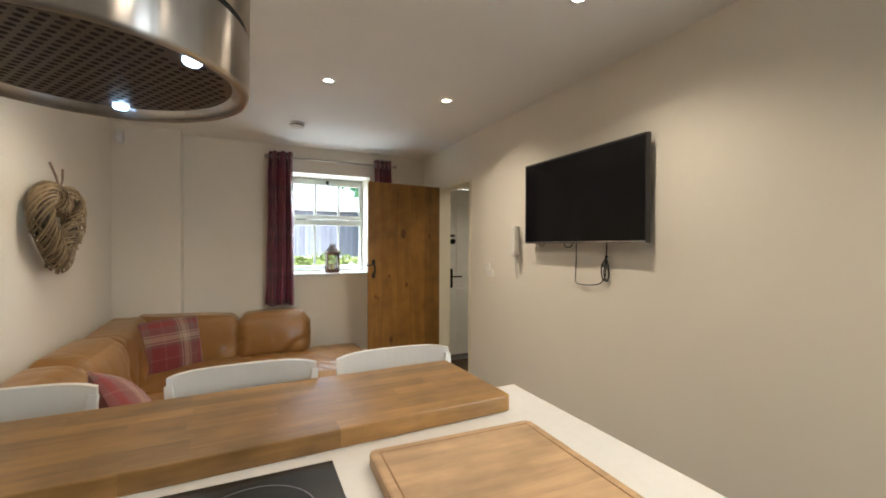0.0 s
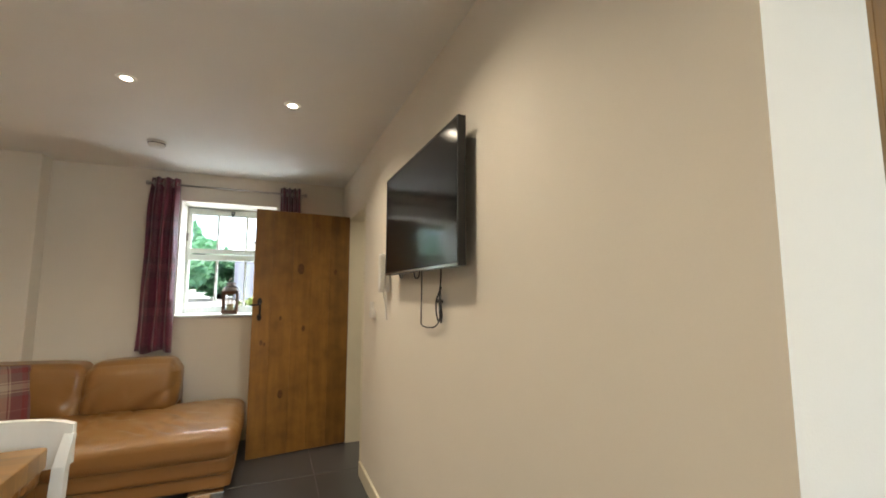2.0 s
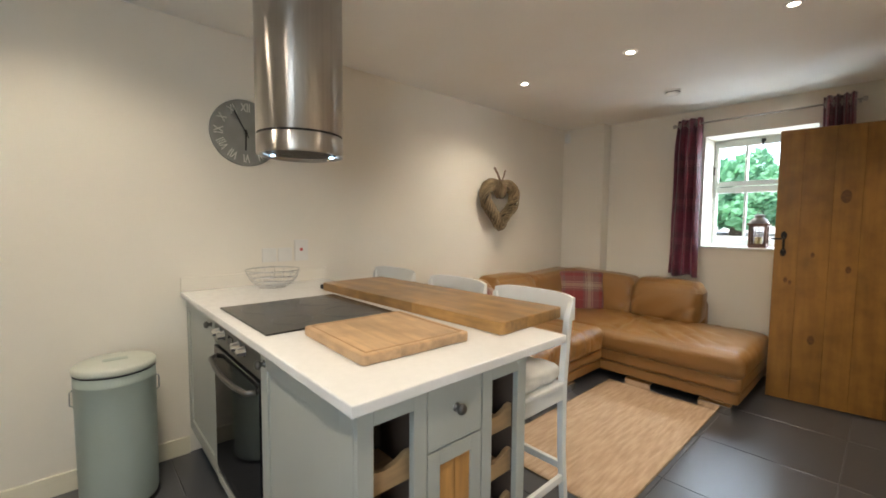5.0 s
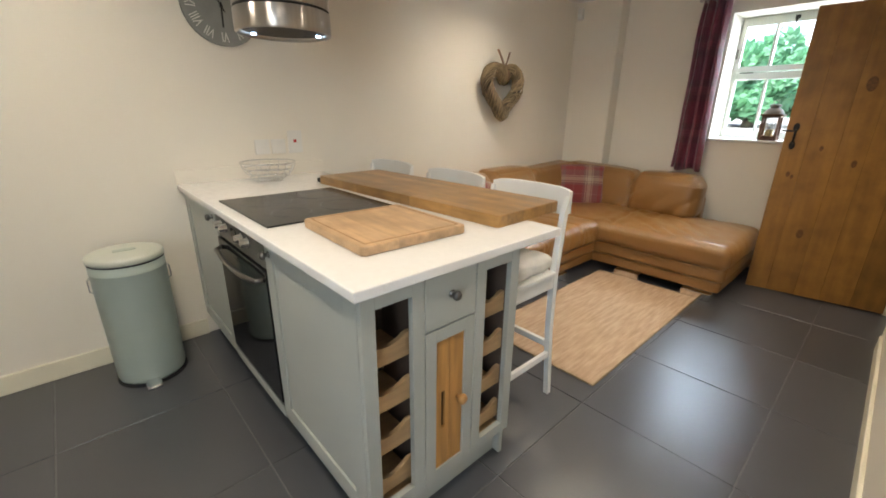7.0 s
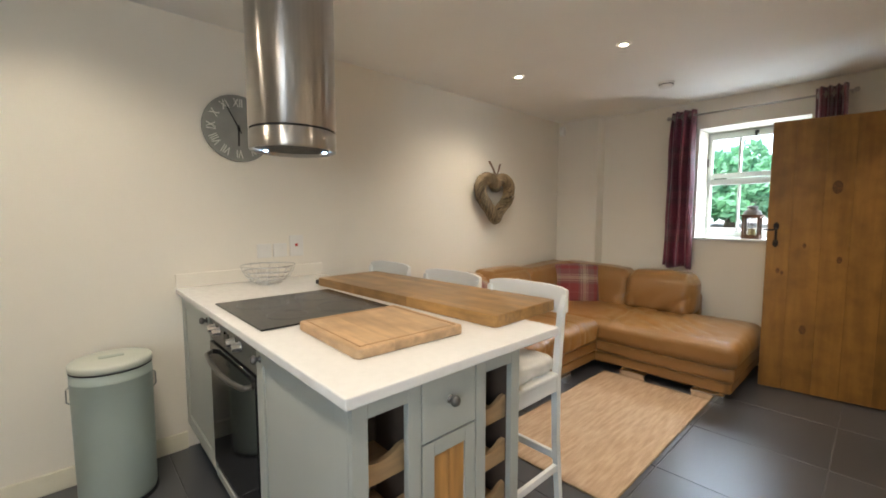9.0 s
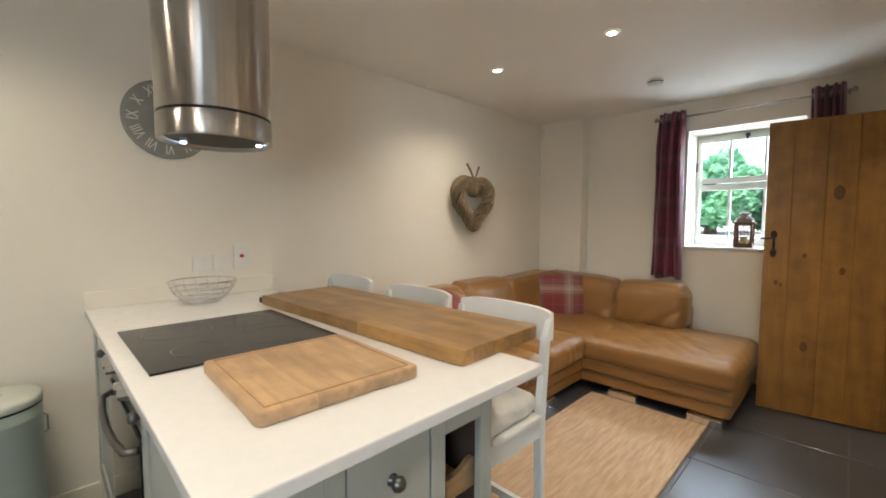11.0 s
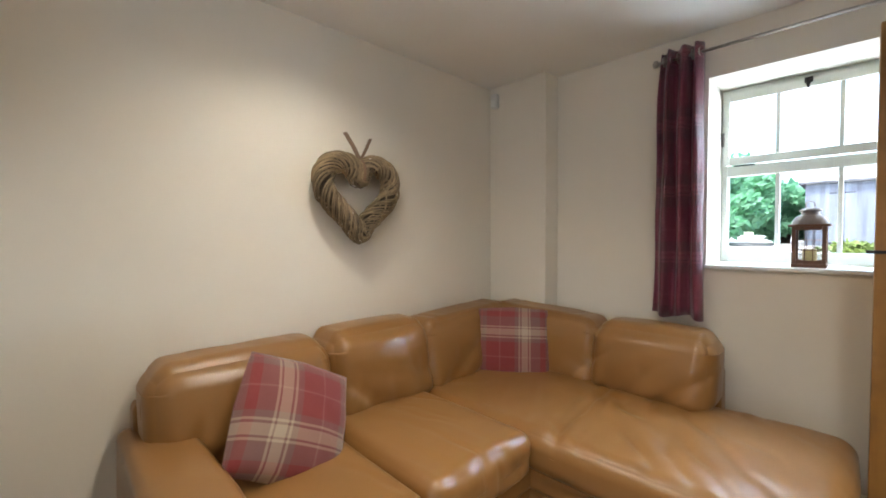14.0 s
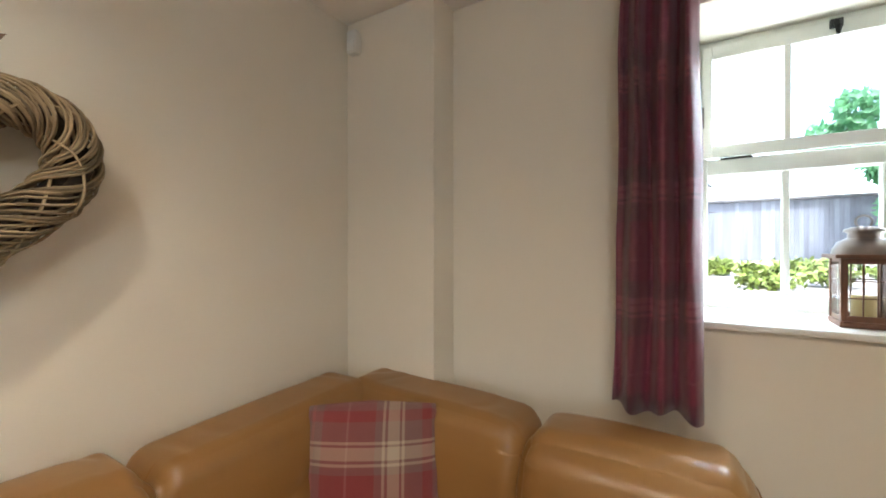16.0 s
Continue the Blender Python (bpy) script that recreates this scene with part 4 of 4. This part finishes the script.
# Flat discs over the filter, painted with the shade of its holes.
bm = bmesh.new()
for i in range(-14, 15):
    for j in range(-14, 15):
        x, y = i * .0150 + (j % 2) * .0075, j * .0118
        if math.hypot(x, y) < HR - .030 and all(math.hypot(x - .143 * math.cos(radians(a)), y - .143 * math.sin(radians(a))) > .022 for a in (90, 212, 326)):
            bmesh.ops.create_circle(bm, cap_ends=True, radius=.0045, segments=10, matrix=pose(x, y, HB + .0112))
part("perforation", bm, M_HOLESHADE, hood)
for a in (90, 212, 326):
    x, y = .143 * math.cos(radians(a)), .143 * math.sin(radians(a))
    part("led", lathe([(0, HB + .006), (.008, HB + .006), (.010, HB + .009), (.010, HB + .012)], 18), M_HOODLED, hood, "lit white spotlight", m=pose(x, y, 0))

# ---- bar stools ----
st = thing("bar_stool", "white painted bar stool with curved backrest tucked under the bar", "bar stool", pose(1.505, -2.86, 0), "bar stools")
SW = .205


def curved_rail(z0, z1, w, depth, t):
    bm = bmesh.new()
    n = 16
    ring = []
    for i in range(n + 1):
        g = -1 + 2 * i / n
        x, y = g * w, depth * (1 - g * g)
        drop = .012 * abs(g) ** 6
        ring.append([bm.verts.new(c) for c in ((x, y, z0 + drop), (x, y, z1 - drop), (x, y + t, z1 - drop), (x, y + t, z0 + drop))])
    for a, b in zip(ring, ring[1:]):
        for k in range(4):
            bm.faces.new((a[k], a[(k + 1) % 4], b[(k + 1) % 4], b[k]))
    bm.faces.new(ring[0])
    bm.faces.new(ring[-1][::-1])
    bmesh.ops.bevel(bm, geom=[e for e in bm.edges if e.calc_face_angle(0) > 1.0], offset=.004, segments=2, affect="EDGES")
    return bm


part("backrest", curved_rail(.885, 1.003, SW + .005, .03, .02), M_WHITE, st)
for sgn in (-1, 1):
    part("rear_leg", tube([(sgn * SW, -.005, 0.0), (sgn * (SW - .01), -.03, .35), (sgn * (SW - .012), -.035, .62), (sgn * (SW - .008), -.012, .90), (sgn * SW, .002, .97)], [.017, .018, .02, .018, .014], 4), M_WHITE, st)
    part("front_leg", tube([(sgn * SW, -.37, 0), (sgn * (SW - .012), -.35, .62)], [.016, .02], 4), M_WHITE, st)
    part("side_stretcher", box(sgn * (SW - .008) - .009, -.35, .21, sgn * (SW - .008) + .009, -.03, .24, .003), M_WHITE, st)
part("stretcher", box(-SW + .02, -.37, .26, SW - .02, -.35, .29, .003), M_WHITE, st)
part("stretcher", box(-SW + .02, -.035, .26, SW - .02, -.015, .29, .003), M_WHITE, st)
part("apron", boxes([(-SW + .02, -.36, .57, SW - .02, -.34, .63), (-SW + .02, -.045, .57, SW - .02, -.025, .63), (-SW, -.34, .57, -SW + .02, -.045, .63), (SW - .02, -.34, .57, SW, -.045, .63)], .002), M_WHITE, st)
part("seat", box(-SW - .01, -.38, .631, SW + .01, -.05, .65, .006), M_WHITE, st)
part("seat_cushion", soft(.40, .33, .075, .03, (0, 0, .015), .012, 3, 16), mat("white_cotton", (.72, .70, .65), .9, var=.05, scale=20, bump=.4, bscale=200), st, "loose white cotton seat pad", True, pose(0, -.215, .687))
copy_thing(st, pose(1.015, -2.86, 0))
copy_thing(st, pose(.435, -2.86, 0))

# ---- television ----
tv = thing("television", "black flat television mounted on the wall, switched off", "television", pose(2.716, -2.46, 1.40, 0, 0, 0))
part("bezel", boxes([(0, -.472, 0, .03, .472, .012), (0, -.472, .515, .03, .472, .525), (0, -.472, .012, .03, -.464, .515), (0, .464, .012, .03, .472, .515), (.006, -.464, .012, .03, .464, .515)], .001), M_BLACK, tv)
part("screen", box(.002, -.463, .013, .0055, .463, .514), M_SCREEN, tv, "glossy black screen")
part("trim_strip", box(-.003, -.468, .0015, .0, .468, .010), M_STEEL, tv, "thin silver strip")
part("rear_housing", box(.03, -.33, .05, .055, .33, .42, .008), M_BLACK, tv)
part("wall_bracket", box(.055, -.2, .12, .0735, .2, .36, .002), M_IRON, tv)
cab = thing("television_cable", "black power lead hanging in a coiled loop under the television", "cable")


def smooth_line(pts, n=6):
    out = []
    P = [Vector(p) for p in pts]
    P = [P[0]] + P + [P[-1]]
    for i in range(1, len(P) - 2):
        for k in range(n):
            t = k / n
            a, b, c, d = P[i - 1], P[i], P[i + 1], P[i + 2]
            out.append(0.5 * ((2 * b) + (c - a) * t + (2 * a - 5 * b + 4 * c - d) * t * t + (3 * b - a - 3 * c + d) * t ** 3))
    out.append(P[-2])
    return out


CX = 2.775
part("lead", tube(smooth_line([(CX, -2.41, 1.44), (CX, -2.41, 1.30), (CX, -2.405, 1.20), (CX, -2.415, 1.165), (CX, -2.50, 1.16), (CX, -2.59, 1.175), (CX, -2.63, 1.22), (CX - .008, -2.645, 1.30), (CX - .008, -2.655, 1.27), (CX, -2.65, 1.21), (CX - .006, -2.62, 1.20), (CX - .012, -2.615, 1.27), (CX - .004, -2.64, 1.33), (CX, -2.64, 1.44)]), .0032, 6), M_BLACK, cab, smooth=True)
part("coil", tube(smooth_line([(CX, -2.63, 1.33), (CX - .01, -2.66, 1.28), (CX - .01, -2.665, 1.22), (CX, -2.64, 1.19), (CX + .002, -2.62, 1.23), (CX - .004, -2.635, 1.30), (CX - .004, -2.65, 1.33)]), .0034, 6), M_BLACK, cab, smooth=True)
part("wrap", tube([(CX - .004, -2.655, 1.275), (CX - .004, -2.615, 1.275)], .008, 8), M_BLACK, cab)
part("lead", tube(smooth_line([(CX, -2.30, 1.43), (CX, -2.31, 1.385), (CX, -2.345, 1.375), (CX, -2.375, 1.39), (CX, -2.38, 1.43)]), .0032, 6), M_BLACK, cab, smooth=True)
part("lead", tube(smooth_line([(CX, -2.06, 1.43), (CX, -2.07, 1.39), (CX, -2.11, 1.388), (CX, -2.13, 1.43)]), .003, 6), M_BLACK, cab, smooth=True)

# door entry handset
ph = thing("entry_phone", "white door entry handset with coiled cord on the wall", "handset", pose(EX, -1.80, 1.42))
part("base", box(-.03, -.02, -.11, 0, .045, .11, .006), M_PLASTIC, ph)
part("handset", soft(.035, .045, .225, .014, cuts=8), M_PLASTIC, ph, smooth=True, m=pose(-.055, -.03, 0))
part("cord", tube(smooth_line([(-.045, -.03, -.11), (-.03, -.035, -.2), (-.02, -.02, -.27), (-.02, .0, -.2), (-.015, .01, -.11)]), .004, 6), M_PLASTIC, ph, smooth=True)
sw = thing("light_switch", "white plastic light switch", "switch", pose(EX, -1.38, 1.20))
part("plate", box(-.010, -.043, -.043, 0, .043, .043, .003), M_PLASTIC, sw)
part("rocker", box(-.016, -.012, -.018, -.0105, .012, .018, .002), M_PLASTIC, sw)
th_ = thing("thermostat", "small white wall thermostat box", "thermostat", pose(EX, -1.45, 1.165))
part("body", box(-.032, -.03, -.03, 0, .03, .03, .005), M_PLASTIC, th_)

# wall sockets
for sy, red in ((-3.487, False), (-3.390, False), (-3.283, True)):
    so = thing("wall_socket", "white socket plate above the worktop" if not red else "white cooker switch plate with a red rocker", "socket", pose(0.0005, sy, 1.088 if not red else 1.112))
    part("plate", box(0, -.043, -.043, .009, .043, .043, .003) if not red else box(0, -.045, -.068, .009, .045, .068, .003), M_PLASTIC, so)
    if red:
        part("rocker", box(.0095, -.012, -.004, .015, .006, .014, .002), M_RED, so, "red rocker")
    else:
        part("rocker", box(.0095, .012, .010, .013, .028, .030, .001), M_PLASTIC, so)
# ---- clock ----
ck = thing("wall_clock", "round slate grey wall clock with pale roman numerals", "clock", pose(.001, -3.612, 1.81, 90, 0, 90))
part("face", disc(.19, 0, .018, 64, .003), M_CLOCK, ck)
M_NUM = mat("pale_numerals", (.70, .68, .62), .6, var=.02, bump=0)
for i, tx in enumerate(("XII", "I", "II", "III", "IIII", "V", "VI", "VII", "VIII", "IX", "X", "XI")):
    a = radians(90 - 30 * i)
    cu = bpy.data.curves.new("numeral", "FONT")
    cu.body, cu.size, cu.align_x, cu.align_y, cu.extrude = tx, .068, "CENTER", "CENTER", .0008
    tmp = bpy.data.objects.new("numeral_text", cu)
    scene.collection.objects.link(tmp)
    bpy.context.view_layer.update()
    me = bpy.data.meshes.new_from_object(tmp.evaluated_get(bpy.context.evaluated_depsgraph_get()))
    bpy.data.objects.remove(tmp)
    part("numeral", me, M_NUM, ck, m=pose(.143 * math.cos(a), .143 * math.sin(a), .0195, 0, 0, -30 * i) @ Matrix.Diagonal((.66, 1.0, 1, 1)))
part("hour_hand", boxes([(-.004, -.02, .021, .004, .10, .0225)]), M_IRON, ck, m=pose(0, 0, 0, 0, 0, 178))
part("minute_hand", boxes([(-.003, -.03, .023, .003, .135, .0245)]), M_IRON, ck, m=pose(0, 0, 0, 0, 0, 28))
part("hub", disc(.008, .018, .027, 16, .001), M_IRON, ck)

# ---- woven heart ----
ht = thing("heart_wreath", "woven grey-brown willow heart hanging from a ribbon", "wreath", pose(.078, -1.372, 1.47))


def heart(t):
    x = 16 * math.sin(t) ** 3
    y = 13 * math.cos(t) - 5 * math.cos(2 * t) - 2 * math.cos(3 * t) - math.cos(4 * t)
    return Vector((0, x / 16 * .214, y / 17 * .232 + .024))


random.seed(3)
N = 110
cen = [heart(2 * math.pi * (i + .5) / N) for i in range(N)]
far = [0.0]
for i in range(N):
    far.append(far[-1] + (cen[(i + 1) % N] - cen[i]).length)
even = []
for k in range(N):
    d = far[-1] * k / N
    i = max(q for q in range(N) if far[q] <= d)
    even.append(cen[i].lerp(cen[(i + 1) % N], (d - far[i]) / (far[i + 1] - far[i])))
cen = even
for _ in range(8):
    cen = [(cen[i - 1] + cen[i] * 2 + cen[(i + 1) % N]) / 4 for i in range(N)]
bm = bmesh.new()
for s in range(100):
    ph0 = 2 * math.pi * s / 100 + random.uniform(-.05, .05)
    t0 = random.randrange(N)
    ln = random.randint(34, 54)
    tw = (6.6 if s % 14 else -4.0) * random.uniform(.94, 1.06)
    rr = random.uniform(.049, .058)
    pts, rad = [], []
    for k in range(ln):
        i = t0 + k
        c, d = cen[i % N], (cen[(i + 1) % N] - cen[(i - 1) % N])
        d = d.normalized()
        out = Vector((0, -d.z, d.y))
        side = Vector((1, 0, 0))
        a = ph0 + tw * k / 30
        wob = rr + .003 * math.sin(k * .7 + s)
        pts.append(c + wob * (out * math.cos(a) + side * math.sin(a) * .95))
        rad.append(.0037 * (1 - .4 * abs(k / ln - .5)))
    tube(pts, rad, 5, bm)
for s in range(24):
    ph0 = random.uniform(0, 6.28)
    t0, ln = random.randrange(N), random.randint(20, 40)
    pts = []
    for k in range(ln):
        c, d = cen[(t0 + k) % N], (cen[(t0 + k + 1) % N] - cen[(t0 + k - 1) % N]).normalized()
        a = ph0 + 3.0 * k / 30
        pts.append(c + random.uniform(.036, .046) * (Vector((0, -d.z, d.y)) * math.cos(a) + Vector((1, 0, 0)) * math.sin(a)))
    tube(pts, .0045, 4, bm)
part("weave", bm, M_TWIG, ht, "woven willow twigs", True)
# Dark tube inside the weave fills its gaps with painted shade.
part("gap_shade", tube([c for c in cen], .036, 8, closed=True), M_TWIGSHADE, ht)
for a, b in (((-.012, -.075, .345), (.0, .01, .205)), ((-.012, .085, .335), (.0, .01, .205))):
    va, vb = Vector(a), Vector(b)
    w = Vector((0, .012, .004))
    bm = bmesh.new()
    q = [[bm.verts.new(p + o) for o in (w + Vector((.0015, 0, 0)), -w + Vector((.0015, 0, 0)), -w - Vector((.0015, 0, 0)), w - Vector((.0015, 0, 0)))] for p in (va, va.lerp(vb, .5) + Vector((.006, 0, 0)), vb)]
    for r0, r1 in zip(q, q[1:]):
        for k in range(4):
            bm.faces.new((r0[k], r0[(k + 1) % 4], r1[(k + 1) % 4], r1[k]))
    bm.faces.new(q[0])
    bm.faces.new(q[-1])
    part("ribbon", bm, M_RIBBON, ht, "hessian ribbon tail")
part("ribbon_loop", tube([(.052 * math.cos(a), .006, .135 + .066 * math.sin(a)) for a in [i * math.pi / 10 for i in range(20)]], .009, 6, closed=True), M_RIBBON, ht, smooth=True)

# ---- pedal bin ----
bn = thing("pedal_bin", "pale duck-egg metal pedal bin with a pale lid", "bin", pose(.235, -4.262, 0))
part("body", lathe([(0, .014), (.142, .014), (.146, .03), (.148, .30), (.150, .56), (.1515, .563), (.150, .567), (.150, .60), (.146, .604)], 56), M_BIN, bn, smooth=True)
part("base_ring", lathe([(0, 0), (.15, 0), (.152, .006), (.150, .014), (0, .0141)], 56), M_BLACK, bn)
part("seal", lathe([(.148, .603), (.151, .603), (.151, .609), (.148, .609)], 56), M_BLACK, bn)
part("lid", lathe([(.150, .6095), (.153, .612), (.153, .632), (.147, .639), (.10, .643), (0, .645)], 56), M_BINLID, bn, smooth=True)
part("lid_grip", box(-.018, -.045, .6445, .018, .045, .6475, .002), M_BIN, bn)
part("pedal", soft(.09, .065, .018, .006, cuts=5), M_CHROME, bn, "steel pedal with black rubber", True, pose(.165, -.02, .022, 0, 8))
part("pedal_bracket", box(.13, -.05, .0, .19, .01, .013, .003), M_BLACK, bn)
for sg in (-1, 1):
    part("side_handle", tube([(.0, sg * .148, .545), (.006, sg * .160, .535), (.006, sg * .161, .48), (0, sg * .150, .47)], .003, 6), M_CHROME, bn, "wire carrying handle")

bn.scale = (1, 1, 1.03)

# ---- wire bowl ----
wb = thing("wire_bowl", "silver wire fruit bowl, empty, on the worktop", "bowl", pose(.185, -3.53, TZ + .001))
wb.scale = (1, 1, 1.27)
for rr, z, w in ((.07, .004, .003), (.10, .02, .0025), (.122, .04, .0025), (.137, .06, .0025), (.148, .085, .0032)):
    part("ring", tube([(rr * math.cos(a), rr * math.sin(a), z) for a in [i * math.pi / 20 for i in range(40)]], w, 6, closed=True), M_CHROME, wb, smooth=True)
for i in range(16):
    a = i * math.pi / 8
    part("rib", tube([(rr * math.cos(a), rr * math.sin(a), z) for rr, z in ((.0, .004), (.07, .004), (.10, .02), (.122, .04), (.137, .06), (.148, .085))], .0015, 5), M_CHROME, wb)

# ---- lantern on the sill ----
ln_ = thing("lantern", "brown wooden candle lantern with a pewter roof on the sill", "lantern", pose(1.797, .135, 1.101))
part("base", box(-.066, -.066, 0, .066, .066, .018, .003), M_LANTWOOD, ln_)
for sx in (-1, 1):
    for sy in (-1, 1):
        part("post", box(sx * .056 - .008, sy * .056 - .008, .018, sx * .056 + .008, sy * .056 + .008, .20, .002), M_LANTWOOD, ln_)
for m in (pose(0, -.056, 0), pose(0, .056, 0), pose(-.056, 0, 0, 0, 0, 90), pose(.056, 0, 0, 0, 0, 90)):
    fr = part("side_frame", boxes([(-.048, -.004, .018, .048, .004, .034), (-.048, -.004, .184, .048, .004, .20), (-.0165, -.002, .034, -.0135, .002, .184), (.0135, -.002, .034, .0165, .002, .184), (-.048, -.002, .083, .048, .002, .086), (-.048, -.002, .133, .048, .002, .136)]), M_LANTWOOD, ln_, m=m)
    gl = part("glass", box(-.048, .0045, .03, .048, .006, .19), M_GLASS, ln_, m=m)
    gl.visible_shadow = False
part("top_plate", box(-.078, -.078, .20, .078, .078, .212, .003), M_LANTWOOD, ln_)
part("roof", lathe([(.072, .212), (.070, .225), (.058, .248), (.040, .258), (.036, .260), (.034, .275), (.044, .278), (.044, .284), (.028, .292), (0, .295)], 4 * 8), M_LANTROOF, ln_, smooth=True)
part("ring", tube([(.018 * math.cos(a), 0, .308 + .018 * math.sin(a)) for a in [i * math.pi / 10 for i in range(20)]], .003, 6, closed=True), M_LANTROOF, ln_)
part("candle", disc(.028, .018, .09, 24), M_CANDLE, ln_, "cream pillar candle")
part("door_catch", disc(.006, 0, .01, 12), M_PEWTER, ln_, m=pose(.068, -.03, .12, 0, 90))

# ---- outside ----
GZ = 0.80
g = bmesh.new()
rows_g = [[g.verts.new((x, y, z)) for x in (-600, 600)] for y, z in ((-600, -.22), (.455, -.22), (.456, GZ), (700, GZ))]
for r0, r1 in zip(rows_g, rows_g[1:]):
    g.faces.new((r0[0], r0[1], r1[1], r1[0]))
tagged(part("ground", g, M_GRAVEL), "pale gravel yard outside the window", "ground", kind="structure")
barn = thing("timber_barn", "long grey weathered boarded barn across the yard", "barn", pose(0, 0, 0))
part("wall", box(.3, 20, GZ, 9, 26, 3.3), M_BARN, barn)
for i in range(58):
    part("board", box(.3 + i * .15, 19.97, GZ, .3 + i * .15 + .14, 19.998, 3.3), M_BARN, barn)
part("roof", boxes([(.1, 19.8, 3.3, 9.2, 26.2, 3.42)], .03), M_ROOF, barn)


def tree(x, y, h, r, seed, name="tree", label="broad leafy green tree beyond the yard", leaf=M_LEAF, n=6500, trunk=True):
    random.seed(seed)
    t = thing(name, label, "tree" if trunk else "shrub", pose(x, y, GZ))
    if trunk:
        bm = tube([(0, 0, -.1), (.1, 0, h * .25), (.0, .1, h * .5), (.1, .1, h * .8)], [.28, .22, .16, .05], 9)
        for k in range(7):
            a, z = random.uniform(0, 6.28), h * random.uniform(.25, .6)
            tube([(0, 0, z), (r * .35 * math.cos(a), r * .35 * math.sin(a), z + h * .12), (r * .75 * math.cos(a), r * .75 * math.sin(a), z + h * .2)], [.09, .06, .02], 6, bm)
        part("trunk", bm, M_BARK, t, smooth=True)
    verts, faces = [], []
    clumps = [(Vector((random.gauss(0, r * .45), random.gauss(0, r * .45), h * (random.uniform(.28, .95) if trunk else random.uniform(.3, .8)))), r * random.uniform(.22, .42)) for _ in range(26)]
    for i in range(n):
        c, cr = random.choice(clumps)
        d = Vector((random.gauss(0, 1), random.gauss(0, 1), random.gauss(0, .8)))
        p = c + d.normalized() * cr * random.uniform(.6, 1.0)
        s = (.20 if trunk else .045) * random.uniform(.6, 1.3)
        u = Vector((random.gauss(0, 1), random.gauss(0, 1), random.gauss(0, 1))).normalized()
        w = u.orthogonal().normalized()
        b = len(verts)
        verts += [p + u * s, p + w * s * .6, p - u * s, p - w * s * .6]
        faces.append((b, b + 1, b + 2, b + 3))
    me = bpy.data.meshes.new("crown")
    me.from_pydata(verts, [], faces)
    part("crown", me, leaf, t)


for i, (x, y, h, r) in enumerate([(-2.2, 18, 2.9, 2.0), (-4.6, 19, 3.3, 2.2), (-3.2, 23, 3.9, 2.4), (-7.5, 18, 3.6, 2.2), (-.9, 25, 2.5, 1.7), (-6, 25, 4.4, 2.6), (7.6, 17.5, 6.0, 2.2), (10.5, 20, 6.5, 2.6), (-11, 20, 9, 3.5)]):
    tree(x, y, h, r, 20 + i)
for i, (x, y, h, r) in enumerate([(2.2, 5.2, .32, .4), (2.9, 6.0, .42, .45), (1.75, 8.0, .3, .35)]):
    tree(x, y, h, r, 60 + i, "shrub", "low yellow-green garden shrub on the gravel", M_LEAF2, 1200, False)
sl = thing("street_lamp", "old-fashioned black lantern lamp post in the yard", "street lamp", pose(1.62, 11, GZ))
part("post", lathe([(0, 0), (.09, 0), (.09, .12), (.05, .16), (.04, .6), (.03, 1.75), (.045, 1.78), (0, 1.8)], 14), M_IRON, sl, smooth=True)
part("cross_bar", tube([(-.22, 0, 1.45), (.22, 0, 1.45)], .012, 6), M_IRON, sl)
part("lantern_glass", lathe([(.09, 1.8), (.15, 2.08)], 6), M_WHITE, sl)
part("lantern_roof", lathe([(.17, 2.08), (.06, 2.2), (.02, 2.28), (0, 2.3)], 6), M_IRON, sl)

# ---- floor tiles ----
fl = tagged(part("floor", box(-0.25, -6.4, -0.2, 4.75, 0.45, -0.004), M_GROUT), "slate grey porcelain floor tiles with pale grout", "floor", kind="structure")
tile = mesh(box(-.3055, -.3055, -.012, .3055, .3055, 0, .0015, seg=1), "tile")
tile.materials.append(M_TILE)
for i in range(-1, 8):
    for j in range(-7, 5):
        tx, ty = .0225 + .615 * i + .3075, -2.19 + .615 * j + .3075
        if -.2 < tx < 4.9 and -6.6 < ty < .7:
            t = new("tile", tile)
            t.parent = fl
            t.location = (tx, ty, 0.0)
